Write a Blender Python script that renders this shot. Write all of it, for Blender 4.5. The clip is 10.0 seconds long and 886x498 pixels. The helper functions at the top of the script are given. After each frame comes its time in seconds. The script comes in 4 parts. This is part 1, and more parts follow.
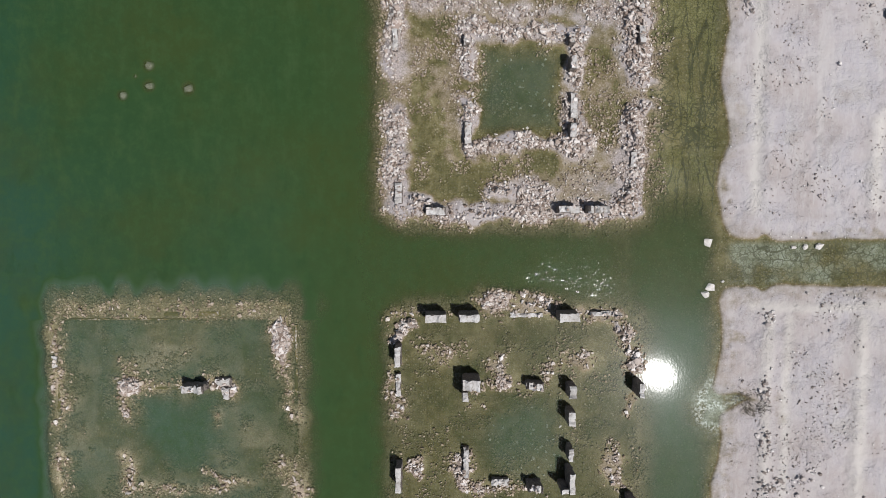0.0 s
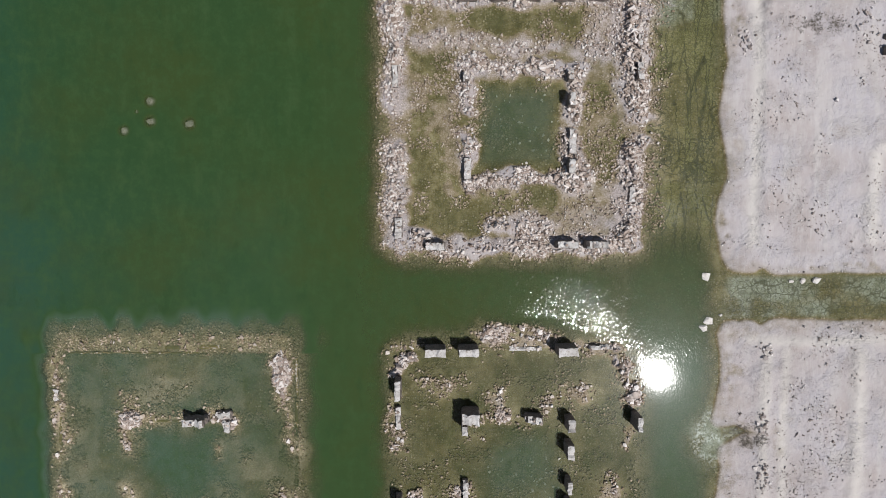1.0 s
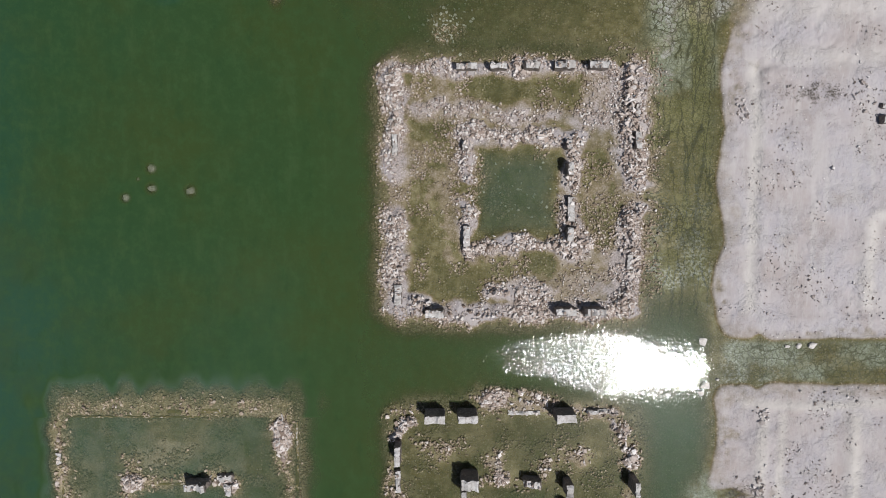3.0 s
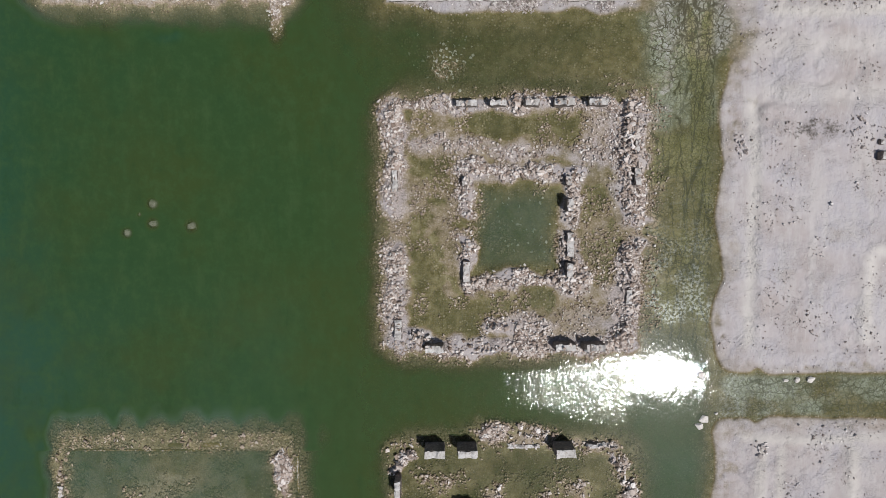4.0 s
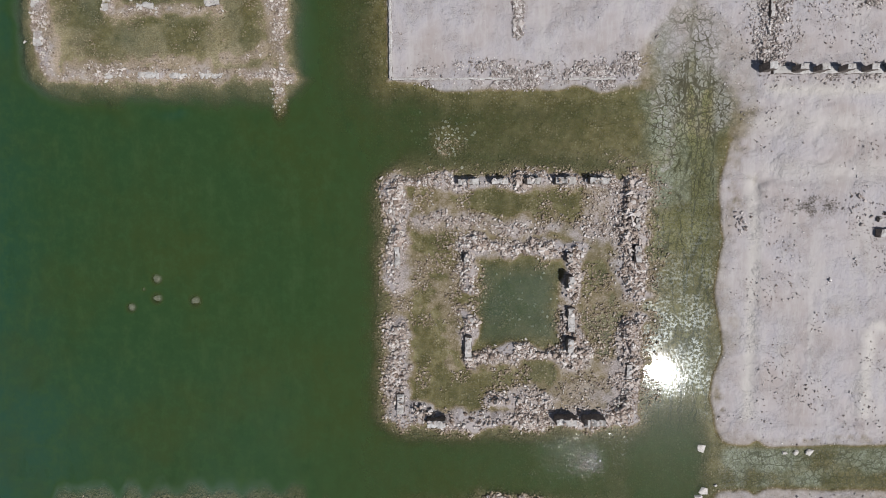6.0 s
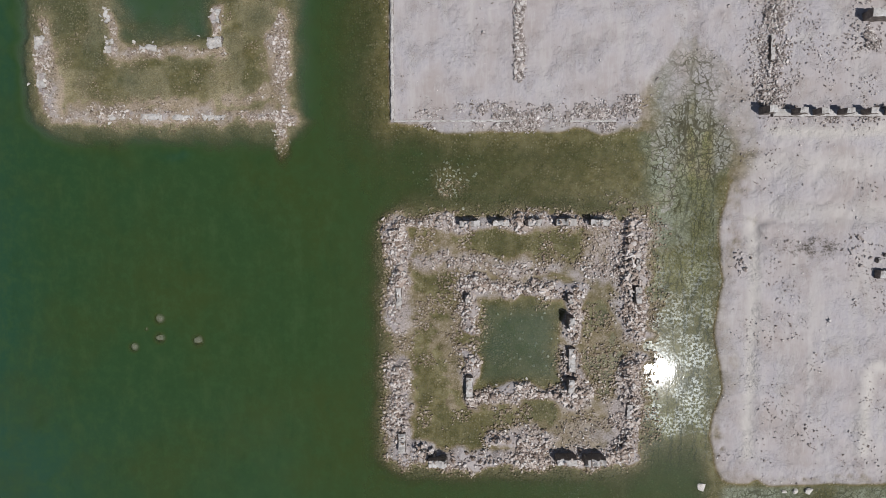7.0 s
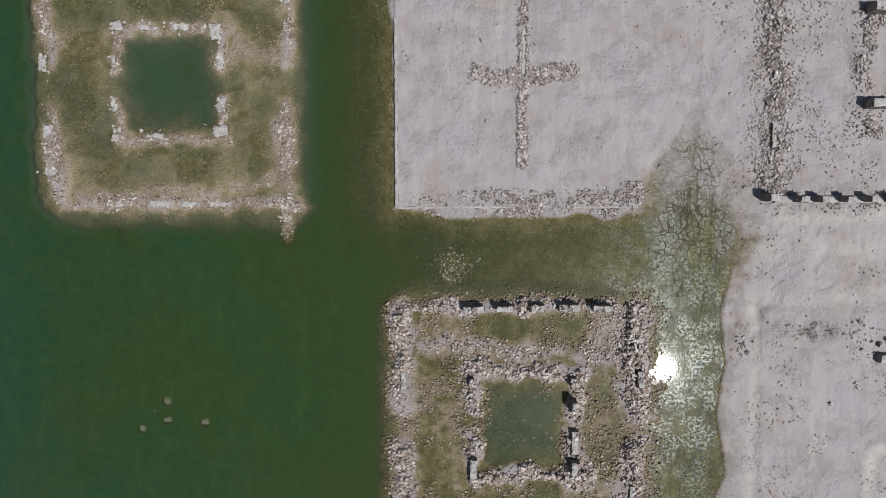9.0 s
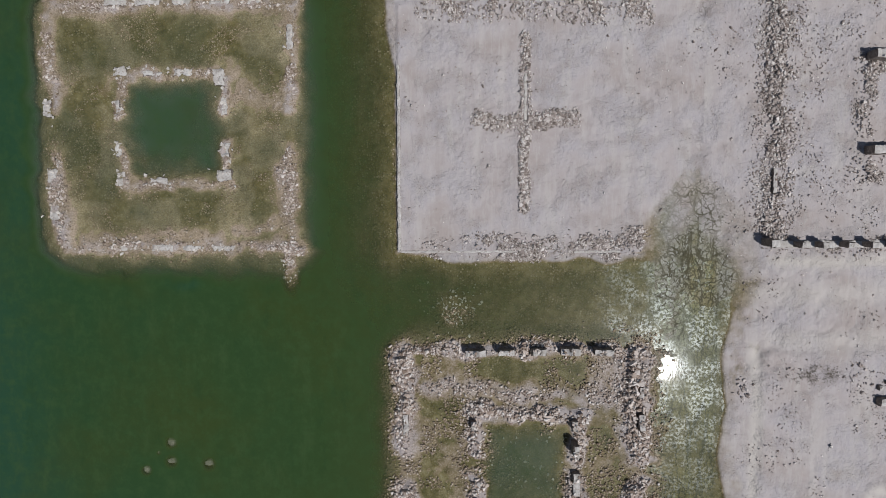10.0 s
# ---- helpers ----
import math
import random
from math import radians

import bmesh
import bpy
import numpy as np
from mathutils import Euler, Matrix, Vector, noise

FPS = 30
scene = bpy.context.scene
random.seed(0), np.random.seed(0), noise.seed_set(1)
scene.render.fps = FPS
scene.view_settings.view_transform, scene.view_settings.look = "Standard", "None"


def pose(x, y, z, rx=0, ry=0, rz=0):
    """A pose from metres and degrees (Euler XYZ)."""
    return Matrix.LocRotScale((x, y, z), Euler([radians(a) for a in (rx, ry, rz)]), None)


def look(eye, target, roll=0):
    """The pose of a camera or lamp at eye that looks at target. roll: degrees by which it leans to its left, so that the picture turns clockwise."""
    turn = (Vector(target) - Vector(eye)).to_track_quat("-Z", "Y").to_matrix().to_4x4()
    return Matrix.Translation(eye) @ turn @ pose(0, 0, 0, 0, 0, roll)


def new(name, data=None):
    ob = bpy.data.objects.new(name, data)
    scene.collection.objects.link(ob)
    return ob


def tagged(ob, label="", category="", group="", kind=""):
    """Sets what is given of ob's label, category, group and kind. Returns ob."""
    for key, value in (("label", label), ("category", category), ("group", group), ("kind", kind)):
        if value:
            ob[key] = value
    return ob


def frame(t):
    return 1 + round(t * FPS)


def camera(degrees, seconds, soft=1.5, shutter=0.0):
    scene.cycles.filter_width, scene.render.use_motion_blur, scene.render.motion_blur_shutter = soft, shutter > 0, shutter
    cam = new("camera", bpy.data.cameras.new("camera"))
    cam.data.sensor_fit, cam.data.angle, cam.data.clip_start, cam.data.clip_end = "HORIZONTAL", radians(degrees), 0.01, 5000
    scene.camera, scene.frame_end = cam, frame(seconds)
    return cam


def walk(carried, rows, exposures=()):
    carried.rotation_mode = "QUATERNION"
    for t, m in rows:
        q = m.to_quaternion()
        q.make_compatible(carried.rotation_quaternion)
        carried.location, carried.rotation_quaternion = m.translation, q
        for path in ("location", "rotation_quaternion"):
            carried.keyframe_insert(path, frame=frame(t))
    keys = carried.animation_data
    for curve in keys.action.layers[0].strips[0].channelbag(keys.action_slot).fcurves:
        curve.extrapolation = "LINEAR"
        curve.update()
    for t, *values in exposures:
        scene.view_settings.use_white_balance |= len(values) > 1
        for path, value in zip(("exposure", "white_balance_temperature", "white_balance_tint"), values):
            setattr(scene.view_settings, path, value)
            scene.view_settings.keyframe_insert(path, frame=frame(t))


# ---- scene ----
cam = camera(62.5, 10.0, soft=0.7)
PATH = [
    (0, 0.079, 3.404, 55.004, -3.624, 0.079, -0.012),
    (0.5, 0.063, 4.713, 55.054, -3.676, 0.030, 0.006),
    (1, 0.043, 5.993, 55.150, -3.615, 0.009, -0.015),
    (1.5, -0.011, 7.261, 55.268, -3.662, -0.020, -0.046),
    (2, -0.019, 8.583, 55.269, -3.659, -0.040, -0.031),
    (2.5, 0.004, 9.931, 55.237, -3.796, -0.061, -0.017),
    (4, 0.074, 14.018, 55.300, -3.966, -0.019, -0.016),
    (4.5, 0.098, 15.394, 55.323, -4.035, 0.032, -0.011),
    (5, 0.074, 16.848, 55.338, -4.018, 0.024, 0.011),
    (5.5, -0.003, 18.366, 55.341, -4.141, -0.026, 0.005),
    (7, -0.206, 22.974, 55.424, -4.107, -0.038, 0.050),
    (7.5, -0.199, 24.466, 55.452, -4.036, 0.042, 0.043),
    (8, -0.177, 26.085, 55.500, -3.987, 0.148, 0.006),
    (8.5, -0.148, 27.786, 55.497, -4.141, 0.237, -0.022),
    (9, -0.201, 29.534, 55.491, -4.211, 0.276, -0.064),
    (9.5, -0.206, 31.277, 55.508, -4.354, 0.356, -0.065),
    (10, -0.285, 33.108, 55.519, -4.447, 0.367, -0.059),
]
EXPOSURES = [(0.0, 0.03), (2.5, -0.04), (5.5, -0.14), (7.5, -0.27), (10.0, -0.4)]
walk(cam, [(t, pose(x, y, z, rx, ry, rz)) for t, x, y, z, rx, ry, rz in PATH], EXPOSURES)

# ---- light ----
SUN_TO = Vector((0.277, -0.223, 0.934)).normalized()
world = bpy.data.worlds.new("sky")
scene.world = world
world.use_nodes = True
wn = world.node_tree
sky = wn.nodes.new("ShaderNodeTexSky")
sky.sky_type = "NISHITA"
sky.sun_disc = False
sky.sun_elevation = math.asin(SUN_TO.z)
sky.sun_rotation = math.atan2(SUN_TO.x, SUN_TO.y)
wn.nodes["Background"].inputs["Strength"].default_value = 0.05
wn.links.new(sky.outputs["Color"], wn.nodes["Background"].inputs["Color"])

sun_data = bpy.data.lights.new("sun", "SUN")
sun_data.energy = 4.0
sun_data.angle = radians(0.5)
sun_data.color = (1.0, 0.98, 0.96)
sun = new("sun", sun_data)
sun.matrix_world = look(SUN_TO * 200, (0, 0, 0))


# ---- noise ----
def hash01(i, j, seed):
    h = (i.astype(np.int64) * 374761393 + j.astype(np.int64) * 668265263 + seed * 1442695041) & 0xFFFFFFFF
    h = ((h ^ (h >> 13)) * 1274126177) & 0xFFFFFFFF
    h = (h ^ (h >> 16)) & 0xFFFFFF
    return h / float(0xFFFFFF)


def vnoise(x, y, seed):
    """Smooth value noise, 0 to 1."""
    i, j = np.floor(x), np.floor(y)
    u, v = x - i, y - j
    u, v = u * u * u * (u * (u * 6 - 15) + 10), v * v * v * (v * (v * 6 - 15) + 10)
    a, b = hash01(i, j, seed), hash01(i + 1, j, seed)
    c, d = hash01(i, j + 1, seed), hash01(i + 1, j + 1, seed)
    return (a + (b - a) * u) * (1 - v) + (c + (d - c) * u) * v


def fbm(x, y, size, octaves=4, seed=0, gain=0.5):
    """Layers of value noise, 0 to 1; size: metres of the largest cell."""
    total, amp, norm, f = 0.0, 1.0, 0.0, 1.0 / size
    for k in range(octaves):
        c, d = math.cos(0.65 * k), math.sin(0.65 * k)
        total = total + amp * vnoise((c * x - d * y) * f + 17.3 * k, (d * x + c * y) * f - 9.1 * k, seed + 31 * k)
        norm += amp
        amp *= gain
        f *= 2.03
    return total / norm


def cell_edge(x, y, size, seed):
    """Distance to the nearest border of jittered cells, in cell widths."""
    x, y = x / size, y / size
    i, j = np.floor(x), np.floor(y)
    f1, f2 = np.full(x.shape, 9.0), np.full(x.shape, 9.0)
    for di in (-1, 0, 1):
        for dj in (-1, 0, 1):
            px = i + di + 0.1 + 0.8 * hash01(i + di, j + dj, seed)
            py = j + dj + 0.1 + 0.8 * hash01(i + di, j + dj, seed + 7)
            d = np.hypot(px - x, py - y)
            f2 = np.minimum(f2, np.maximum(f1, d))
            f1 = np.minimum(f1, d)
    return f2 - f1


def ease(a, b, v):
    t = np.clip((v - a) / (b - a), 0.0, 1.0)
    return t * t * (3 - 2 * t)


# ---- the lie of the land; the water stands at z = 0 ----
class House:
    def __init__(self, x0, x1, y0, y1, ix0, ix1, iy0, iy1, top, itop, floor, court, seed, skirt):
        self.x0, self.x1, self.y0, self.y1 = x0, x1, y0, y1
        self.ix0, self.ix1, self.iy0, self.iy1 = ix0, ix1, iy0, iy1
        self.top, self.itop, self.floor, self.court = top, itop, floor, court
        self.seed, self.skirt, self.key = seed, skirt, ""
        self.fall = 0.08 if skirt > 2 else 0.13

    def outer(self, x, y):
        """Signed distance to the outer wall line, minus inside."""
        r = 1.3 if self.skirt > 1 else 0.0
        dx = np.abs(x - (self.x0 + self.x1) / 2) - (self.x1 - self.x0) / 2 + r
        dy = np.abs(y - (self.y0 + self.y1) / 2) - (self.y1 - self.y0) / 2 + r
        return np.hypot(np.maximum(dx, 0), np.maximum(dy, 0)) + np.minimum(np.maximum(dx, dy), 0) - r

    def inner(self, x, y):
        dx = np.abs(x - (self.ix0 + self.ix1) / 2) - (self.ix1 - self.ix0) / 2
        dy = np.abs(y - (self.iy0 + self.iy1) / 2) - (self.iy1 - self.iy0) / 2
        return np.hypot(np.maximum(dx, 0), np.maximum(dy, 0)) + np.minimum(np.maximum(dx, dy), 0)

    def ring(self, x, y):
        """How much of a fallen wall's mound lies here, 0 to about 1, and how near its crest."""
        lines = HEAPS.get(self.key)
        if lines is None:
            so, si = self.outer(x, y), self.inner(x, y)
            heap = 0.45 + 0.55 * ease(0.3, 0.6, fbm(x, y, 3.4, 3, self.seed))
            return np.exp(-(so / 0.7) ** 2) * heap, np.exp(-(si / 0.85) ** 2) * heap
        wx = x + 1.3 * (fbm(x, y, 1.2, 4, self.seed + 5) - 0.5)
        wy = y + 1.3 * (fbm(x, y, 1.2, 4, self.seed + 6) - 0.5)
        frayed = 0.3 + 0.9 * fbm(x, y, 2.2, 3, self.seed + 7)
        left = 0.45 + 0.9 * fbm(x, y, 1.9, 4, self.seed)
        heap = np.zeros_like(x)
        for x0, y0, x1, y1, w, s in lines:
            dx, dy = x1 - x0, y1 - y0
            t = np.clip(((wx - x0) * dx + (wy - y0) * dy) / (dx * dx + dy * dy), 0, 1)
            d = np.hypot(wx - x0 - t * dx, wy - y0 - t * dy) / (w * frayed)
            heap = np.maximum(heap, s * np.exp(-0.85 * d ** 2))
        return heap * left, heap * 0

    def clump(self, x, y):
        """Where the stones lie thick, 0 to 1."""
        return ease(0.43, 0.6, fbm(x, y, 1.5, 4, self.seed + 300))


# lines along which walls have fallen: x, y at either end, half width, how much of the mound is left
HEAPS = {
    "centre": (
        (-3.3, 21.0, 0.8, 21.1, 0.75, 0.75), (-3.7, 20.4, -3.4, 13.6, 1.0, 0.9), (1.0, 21.1, 12.6, 21.1, 0.7, 0.7), (14.0, 20.4, 14.6, 12.9, 1.15, 1.1),
        (-2.2, 18.0, 13.0, 17.2, 1.0, 0.36), (1.3, 16.1, 10.0, 15.9, 0.9, 0.85), (1.8, 15.8, 1.9, 12.9, 0.9, 0.85), (9.6, 15.8, 9.8, 12.7, 0.75, 0.9),
        (1.9, 10.6, 1.9, 7.4, 1.0, 0.9), (2.0, 7.7, 10.6, 8.0, 0.95, 0.8), (9.6, 11.0, 9.8, 7.4, 0.8, 0.95), (-3.4, 10.0, -3.3, 2.9, 1.0, 0.85),
        (-3.0, 3.7, 0.2, 2.7, 0.95, 0.95), (0.0, 2.7, 14.2, 2.8, 0.8, 0.78), (4.0, 4.3, 7.6, 3.9, 1.2, 0.85), (14.3, 10.1, 14.0, 3.4, 1.15, 1.08)),
    "south": (
        (-4.1, -5.4, -2.1, -4.7, 0.8, 0.8), (-3.4, -6.5, -2.3, -5.8, 0.8, 1.9), (-3.8, -9.2, -3.6, -12.8, 0.8, 0.85), (3.0, -4.1, 7.7, -4.2, 1.3, 0.85),
        (10.4, -5.0, 13.4, -5.2, 0.8, 0.95), (13.4, -5.7, 14.5, -8.8, 0.95, 1.15), (14.5, -11.0, 14.1, -12.5, 0.45, 0.7), (-1.7, -7.9, 1.7, -7.9, 0.9, 0.5),
        (3.8, -8.8, 4.5, -10.1, 0.95, 0.95), (8.1, -9.2, 10.6, -8.5, 1.2, 0.65), (2.6, -10.6, 7.2, -10.7, 0.6, 0.5), (-2.1, -16.2, -1.9, -17.2, 0.6, 0.85),
        (1.4, -15.9, 1.7, -18.4, 0.8, 0.95), (2.1, -18.5, 6.4, -18.5, 0.6, 0.75), (13.0, -15.4, 13.2, -18.4, 0.95, 0.8), (2.1, -12.2, 4.7, -12.4, 0.8, 0.4)),
    "southwest": (
        (-29.3, -4.6, -12.4, -4.4, 1.25, 0.72), (-29.4, -5.7, -29.2, -13.0, 1.0, 0.78), (-12.7, -5.7, -11.6, -13.0, 0.95, 0.92), (-24.6, -10.5, -19.9, -10.5, 0.75, 0.9),
        (-24.0, -9.0, -20.0, -8.6, 1.2, 0.5), (-17.8, -10.1, -16.1, -10.9, 0.85, 0.85), (-24.4, -11.0, -24.1, -13.3, 0.65, 0.75), (-17.6, -12.7, -17.3, -13.6, 0.5, 0.75),
        (-29.3, -15.8, -29.0, -21.0, 0.95, 0.75), (-24.4, -15.8, -24.1, -18.9, 0.9, 0.95), (-23.7, -18.6, -14.8, -18.4, 0.75, 0.8), (-18.6, -17.0, -16.5, -18.1, 1.0, 0.85),
        (-12.3, -16.6, -10.8, -18.8, 1.2, 0.8), (-29.0, -23.4, -11.0, -23.4, 1.2, 0.7)),
    "northwest": (
        (-30.3, 47.1, -11.2, 47.1, 0.8, 0.85), (-30.3, 47.0, -30.0, 39.2, 0.75, 0.8), (-30.0, 36.2, -29.6, 29.4, 0.95, 0.9), (-29.4, 29.0, -11.5, 29.0, 1.0, 0.95),
        (-12.0, 47.0, -12.1, 39.4, 0.9, 0.95), (-12.2, 36.2, -12.1, 28.0, 0.95, 0.9), (-25.1, 41.9, -16.7, 41.9, 0.65, 0.8), (-25.0, 41.8, -24.9, 39.2, 0.6, 0.85),
        (-24.9, 36.6, -24.7, 34.0, 0.6, 0.85), (-24.7, 33.8, -17.0, 33.8, 0.7, 0.8), (-17.0, 41.8, -17.0, 39.2, 0.65, 0.9), (-17.0, 36.6, -17.0, 34.0, 0.65, 0.9),
        (-15.2, 40.6, -13.0, 39.6, 1.2, 0.6), (-15.6, 30.2, -13.8, 30.5, 0.95, 0.75), (-24.5, 29.8, -19.0, 29.9, 0.8, 0.6)),
}


HOUSES = {
    "centre": House(-3.9, 15.0, 2.55, 21.15, 1.7, 9.75, 7.75, 15.95, 0.46, 0.4, -0.04, -0.34, 11, 1.6),
    "south": House(-3.35, 14.85, -23.2, -4.95, 1.75, 9.6, -18.05, -10.3, 0.13, 0.1, -0.15, -0.4, 23, 1.4),
    "southwest": House(-29.45, -11.15, -23.6, -5.45, -24.0, -16.55, -18.2, -10.5, 0.03, 0.02, -0.32, -0.7, 37, 2.8),
    "northwest": House(-30.45, -11.95, 28.85, 47.25, -25.1, -17.1, 34.05, 42.0, 0.15, 0.13, -0.08, -1.1, 41, 1.1),
    "north": House(-4.05, 14.4, 28.6, 46.95, 1.5, 9.5, 33.5, 42.0, 0.5, 0.45, 0.42, 0.4, 67, 0.9),
    "northeast": House(24.1, 42.4, 29.2, 47.6, 30.6, 37.5, 34.4, 42.6, 0.75, 0.75, 0.5, 0.45, 71, 0.9),
}

for key, house in HOUSES.items():
    house.key = key


def wet_side(x, y):
    """Signed distance into the water, plus in it."""
    wob = 0.55 * (fbm(x * 0, y, 4.2, 3, 91) - 0.5) + 0.22 * (fbm(x, y, 1.1, 3, 92) - 0.5)
    shore = 20.75 + 1.3 * wob + 0.35 * np.sin(y * 0.8 + 1.0)
    north = 28.4 - 0.8 * ease(-3.0, 1.5, x) + 0.9 * (fbm(x, y * 0, 2.0, 3, 93) - 0.5)
    lake = np.minimum(north - y, shore - x)
    half = np.clip((34.2 - y) * 0.52, -4, 3.9)
    wedge = np.minimum(half - np.abs(x - 18.1 - 0.25 * np.sin(y)), y - 22) - 0.6 + 2.6 * (fbm(x, y, 2.2, 4, 94) - 0.5)
    west_edge = -4.35 - 0.85 * ease(41, 46, y) + 0.25 * (fbm(x * 0, y, 1.6, 2, 95) - 0.5)
    west = np.minimum(west_edge - x, 60 - y)
    ditch = 1.5 + 0.5 * (fbm(x, y * 0, 2.6, 3, 96) - 0.5) - np.abs(y + 1.12) + 0.35 * np.exp(-((x - 24.2) / 0.5) ** 2)
    ditch = np.minimum(ditch, x - 18)
    notch = 0.6 * ease(24.6, 21.2, x) - 0.25 + 0.5 * (fbm(x, y, 1.3, 3, 100) - 0.5) - np.abs(y + 11.75 + 0.25 * np.sin(x * 1.3))
    notch = np.minimum(notch, 24.6 - x)
    k = 1.5
    wet = np.maximum(lake, np.maximum(wedge, west))
    for piece in (ditch, notch):
        h = np.clip(0.5 + 0.5 * (piece - wet) / k, 0, 1)
        wet = wet + (piece - wet) * h + k * h * (1 - h)
    return wet


def fan_shape(x, y):
    """The tongue of cracked mud at the head of the street, 0 to 1."""
    left = np.interp(y, [22, 27.6, 30.6, 32.0, 35.0], [14.3, 14.8, 17.4, 18.3, 18.5])
    right = np.interp(y, [22, 23.6, 25.6, 26.8, 30.6, 32.0, 35.0], [20.7, 20.8, 22.2, 22.1, 19.9, 18.9, 18.7])
    inside = np.minimum(np.minimum(x - left, right - x), (y - 21.5) * 0.5)
    return ease(-0.5, 1.7, inside + 2.1 * (fbm(x, y, 1.5, 4, 126) - 0.5)) * ease(21.5, 24.0, y)


def land_height(x, y):
    wet = wet_side(x, y)
    # the bed falls away to the west
    bed = np.interp(x, [-60, -36, -27, -12, -5, 3, 12, 16, 20], [-3.2, -2.3, -1.75, -1.3, -0.95, -0.7, -0.5, -0.065, -0.055])
    bed = bed + 0.46 * ease(20.5, 23.5, y) * ease(-7, 0, x) * (1 - ease(28, 30, y)) + 0.75 * ease(-11.5, -6.0, x) * ease(22, 30, y) * (1 - ease(-5, -2, x))
    bed = bed - 0.5 * ease(5.0, 0.5, y) * ease(13.5, 15.5, x) * (1 - ease(19.0, 21.0, x))
    bed = bed + 0.3 * (fbm(x, y, 6.5, 4, 3) - 0.5) * np.clip(-bed, 0.25, 1.2)
    shelf = 2.2 - 1.4 * ease(5, 0, y)
    bed = np.where(wet < shelf, bed * ease(-0.2, shelf, wet) - 0.05, bed)
    for cx, cy, rx, ry, top in ((0.3, 24.0, 1.7, 1.6, -0.13), (-12.3, 27.2, 0.75, 1.9, -0.08), (-19.0, 11.9, 0.6, 0.6, -0.27), (-21.9, 13.6, 0.55, 0.5, -0.27),
                               (-21.9, 12.1, 0.55, 0.55, -0.27), (-23.9, 11.4, 0.5, 0.5, -0.27), (-22.9, 12.8, 0.2, 0.2, -0.3)):
        heap = ease(1.3, 0.4, np.hypot((x - cx) / rx, (y - cy) / ry) + 0.7 * (fbm(x, y, 1.2, 3, 99) - 0.5) * (rx > 0.7))
        bed = bed + (top - bed) * heap
    bed = bed - 1.3 * ease(1.3, 0.3, np.hypot((x + 20.4) / 2.2, (y - 27.0) / 1.5) + 0.5 * (fbm(x, y, 1.5, 3, 109) - 0.5))
    spit = ease(3.4, 1.0, np.hypot((x - 20.2) / 0.8, y + 12.2))
    bed = bed + (-0.07 - bed) * 0.9 * spit
    # dry flats
    dry = np.maximum(-wet, 0)
    flat = 0.13 * ease(0.0, 0.45, dry) + 0.3 * ease(0.3, 5.5, dry) + 0.14 * (fbm(x, y, 3.2, 5, 8) - 0.5) * ease(0.1, 2.0, dry)
    flat = flat + (0.06 + 0.16 * ease(0.45, 0.65, fbm(x, y, 4.0, 3, 10))) * (fbm(x, y, 0.5, 3, 9) - 0.5) * ease(0.2, 1.0, dry)
    fan = ease(7.0, 3.0, np.hypot((x - 18.8) / 1.1, y - 28.6))
    flat = flat + (0.012 * dry + 0.05 * ease(0.5, 3.5, dry) + 0.05 * (fbm(x, y, 1.4, 3, 98) - 0.5) - flat) * 0.85 * fan
    fan_mud = fan_shape(x, y)
    bed = np.minimum(bed * (1 - 0.55 * fan), -0.02 - 0.05 * ease(0, 1, wet))
    z = np.where(wet > 0, bed, flat - 0.05 * (1 - ease(0, 0.25, dry)) * (1 - fan))
    z = np.maximum(z, 0.13 * ease(25.0, 27.0, y) * ease(15.5, 17.5, x) * (1 - ease(36, 38, y)) + np.where(x > 15.5, 0.0, -9.0) - 9.0 * (y < 25))
    bar = ease(15.0, 16.2, x) * ease(20.7, 20.0, x) * ease(3.0, 9.0, y) * ease(27.5, 25.0, y)
    z = z + (-0.015 - 0.05 * ease(17.0, 19.0, x) + 0.1 * (fbm(x, y, 1.9, 3, 107) - 0.5) - z) * 0.9 * bar
    z = z + (0.012 + 0.07 * (fbm(x, y, 1.3, 3, 104) - 0.5) + 0.03 * ease(27, 31, y) - z) * fan_mud * ease(23.5, 25.5, y + 0.5 * (x - 18))
    # low ridges where silted-up walls run under the flats
    on_east = ease(21.5, 22.5, x)
    for yy, xa in ((2.2, 23.8), (20.6, 23.8), (-4.6, 23.8), (10.2, 31.8)):
        z = z + 0.17 * np.exp(-((y - yy - 0.3 * (fbm(x, y * 0, 2.5, 3, 102) - 0.5)) / 0.5) ** 2) * ease(xa, xa + 0.6, x) * on_east * ease(0.1, 0.8, dry)
    for xx, ya, yb in ((24.05, 2.4, 21.5), (24.6, -24, -4.6), (31.9, 2.4, 10.2), (31.5, -24, -4.6)):
        ridge = np.exp(-((x - xx - 0.3 * (fbm(x * 0, y, 2.5, 3, 101) - 0.5)) / 0.5) ** 2)
        z = z + 0.2 * ridge * ease(ya, ya + 1, y) * (1 - ease(yb - 1, yb, y)) * on_east * ease(0.1, 0.8, dry)
    return z, wet


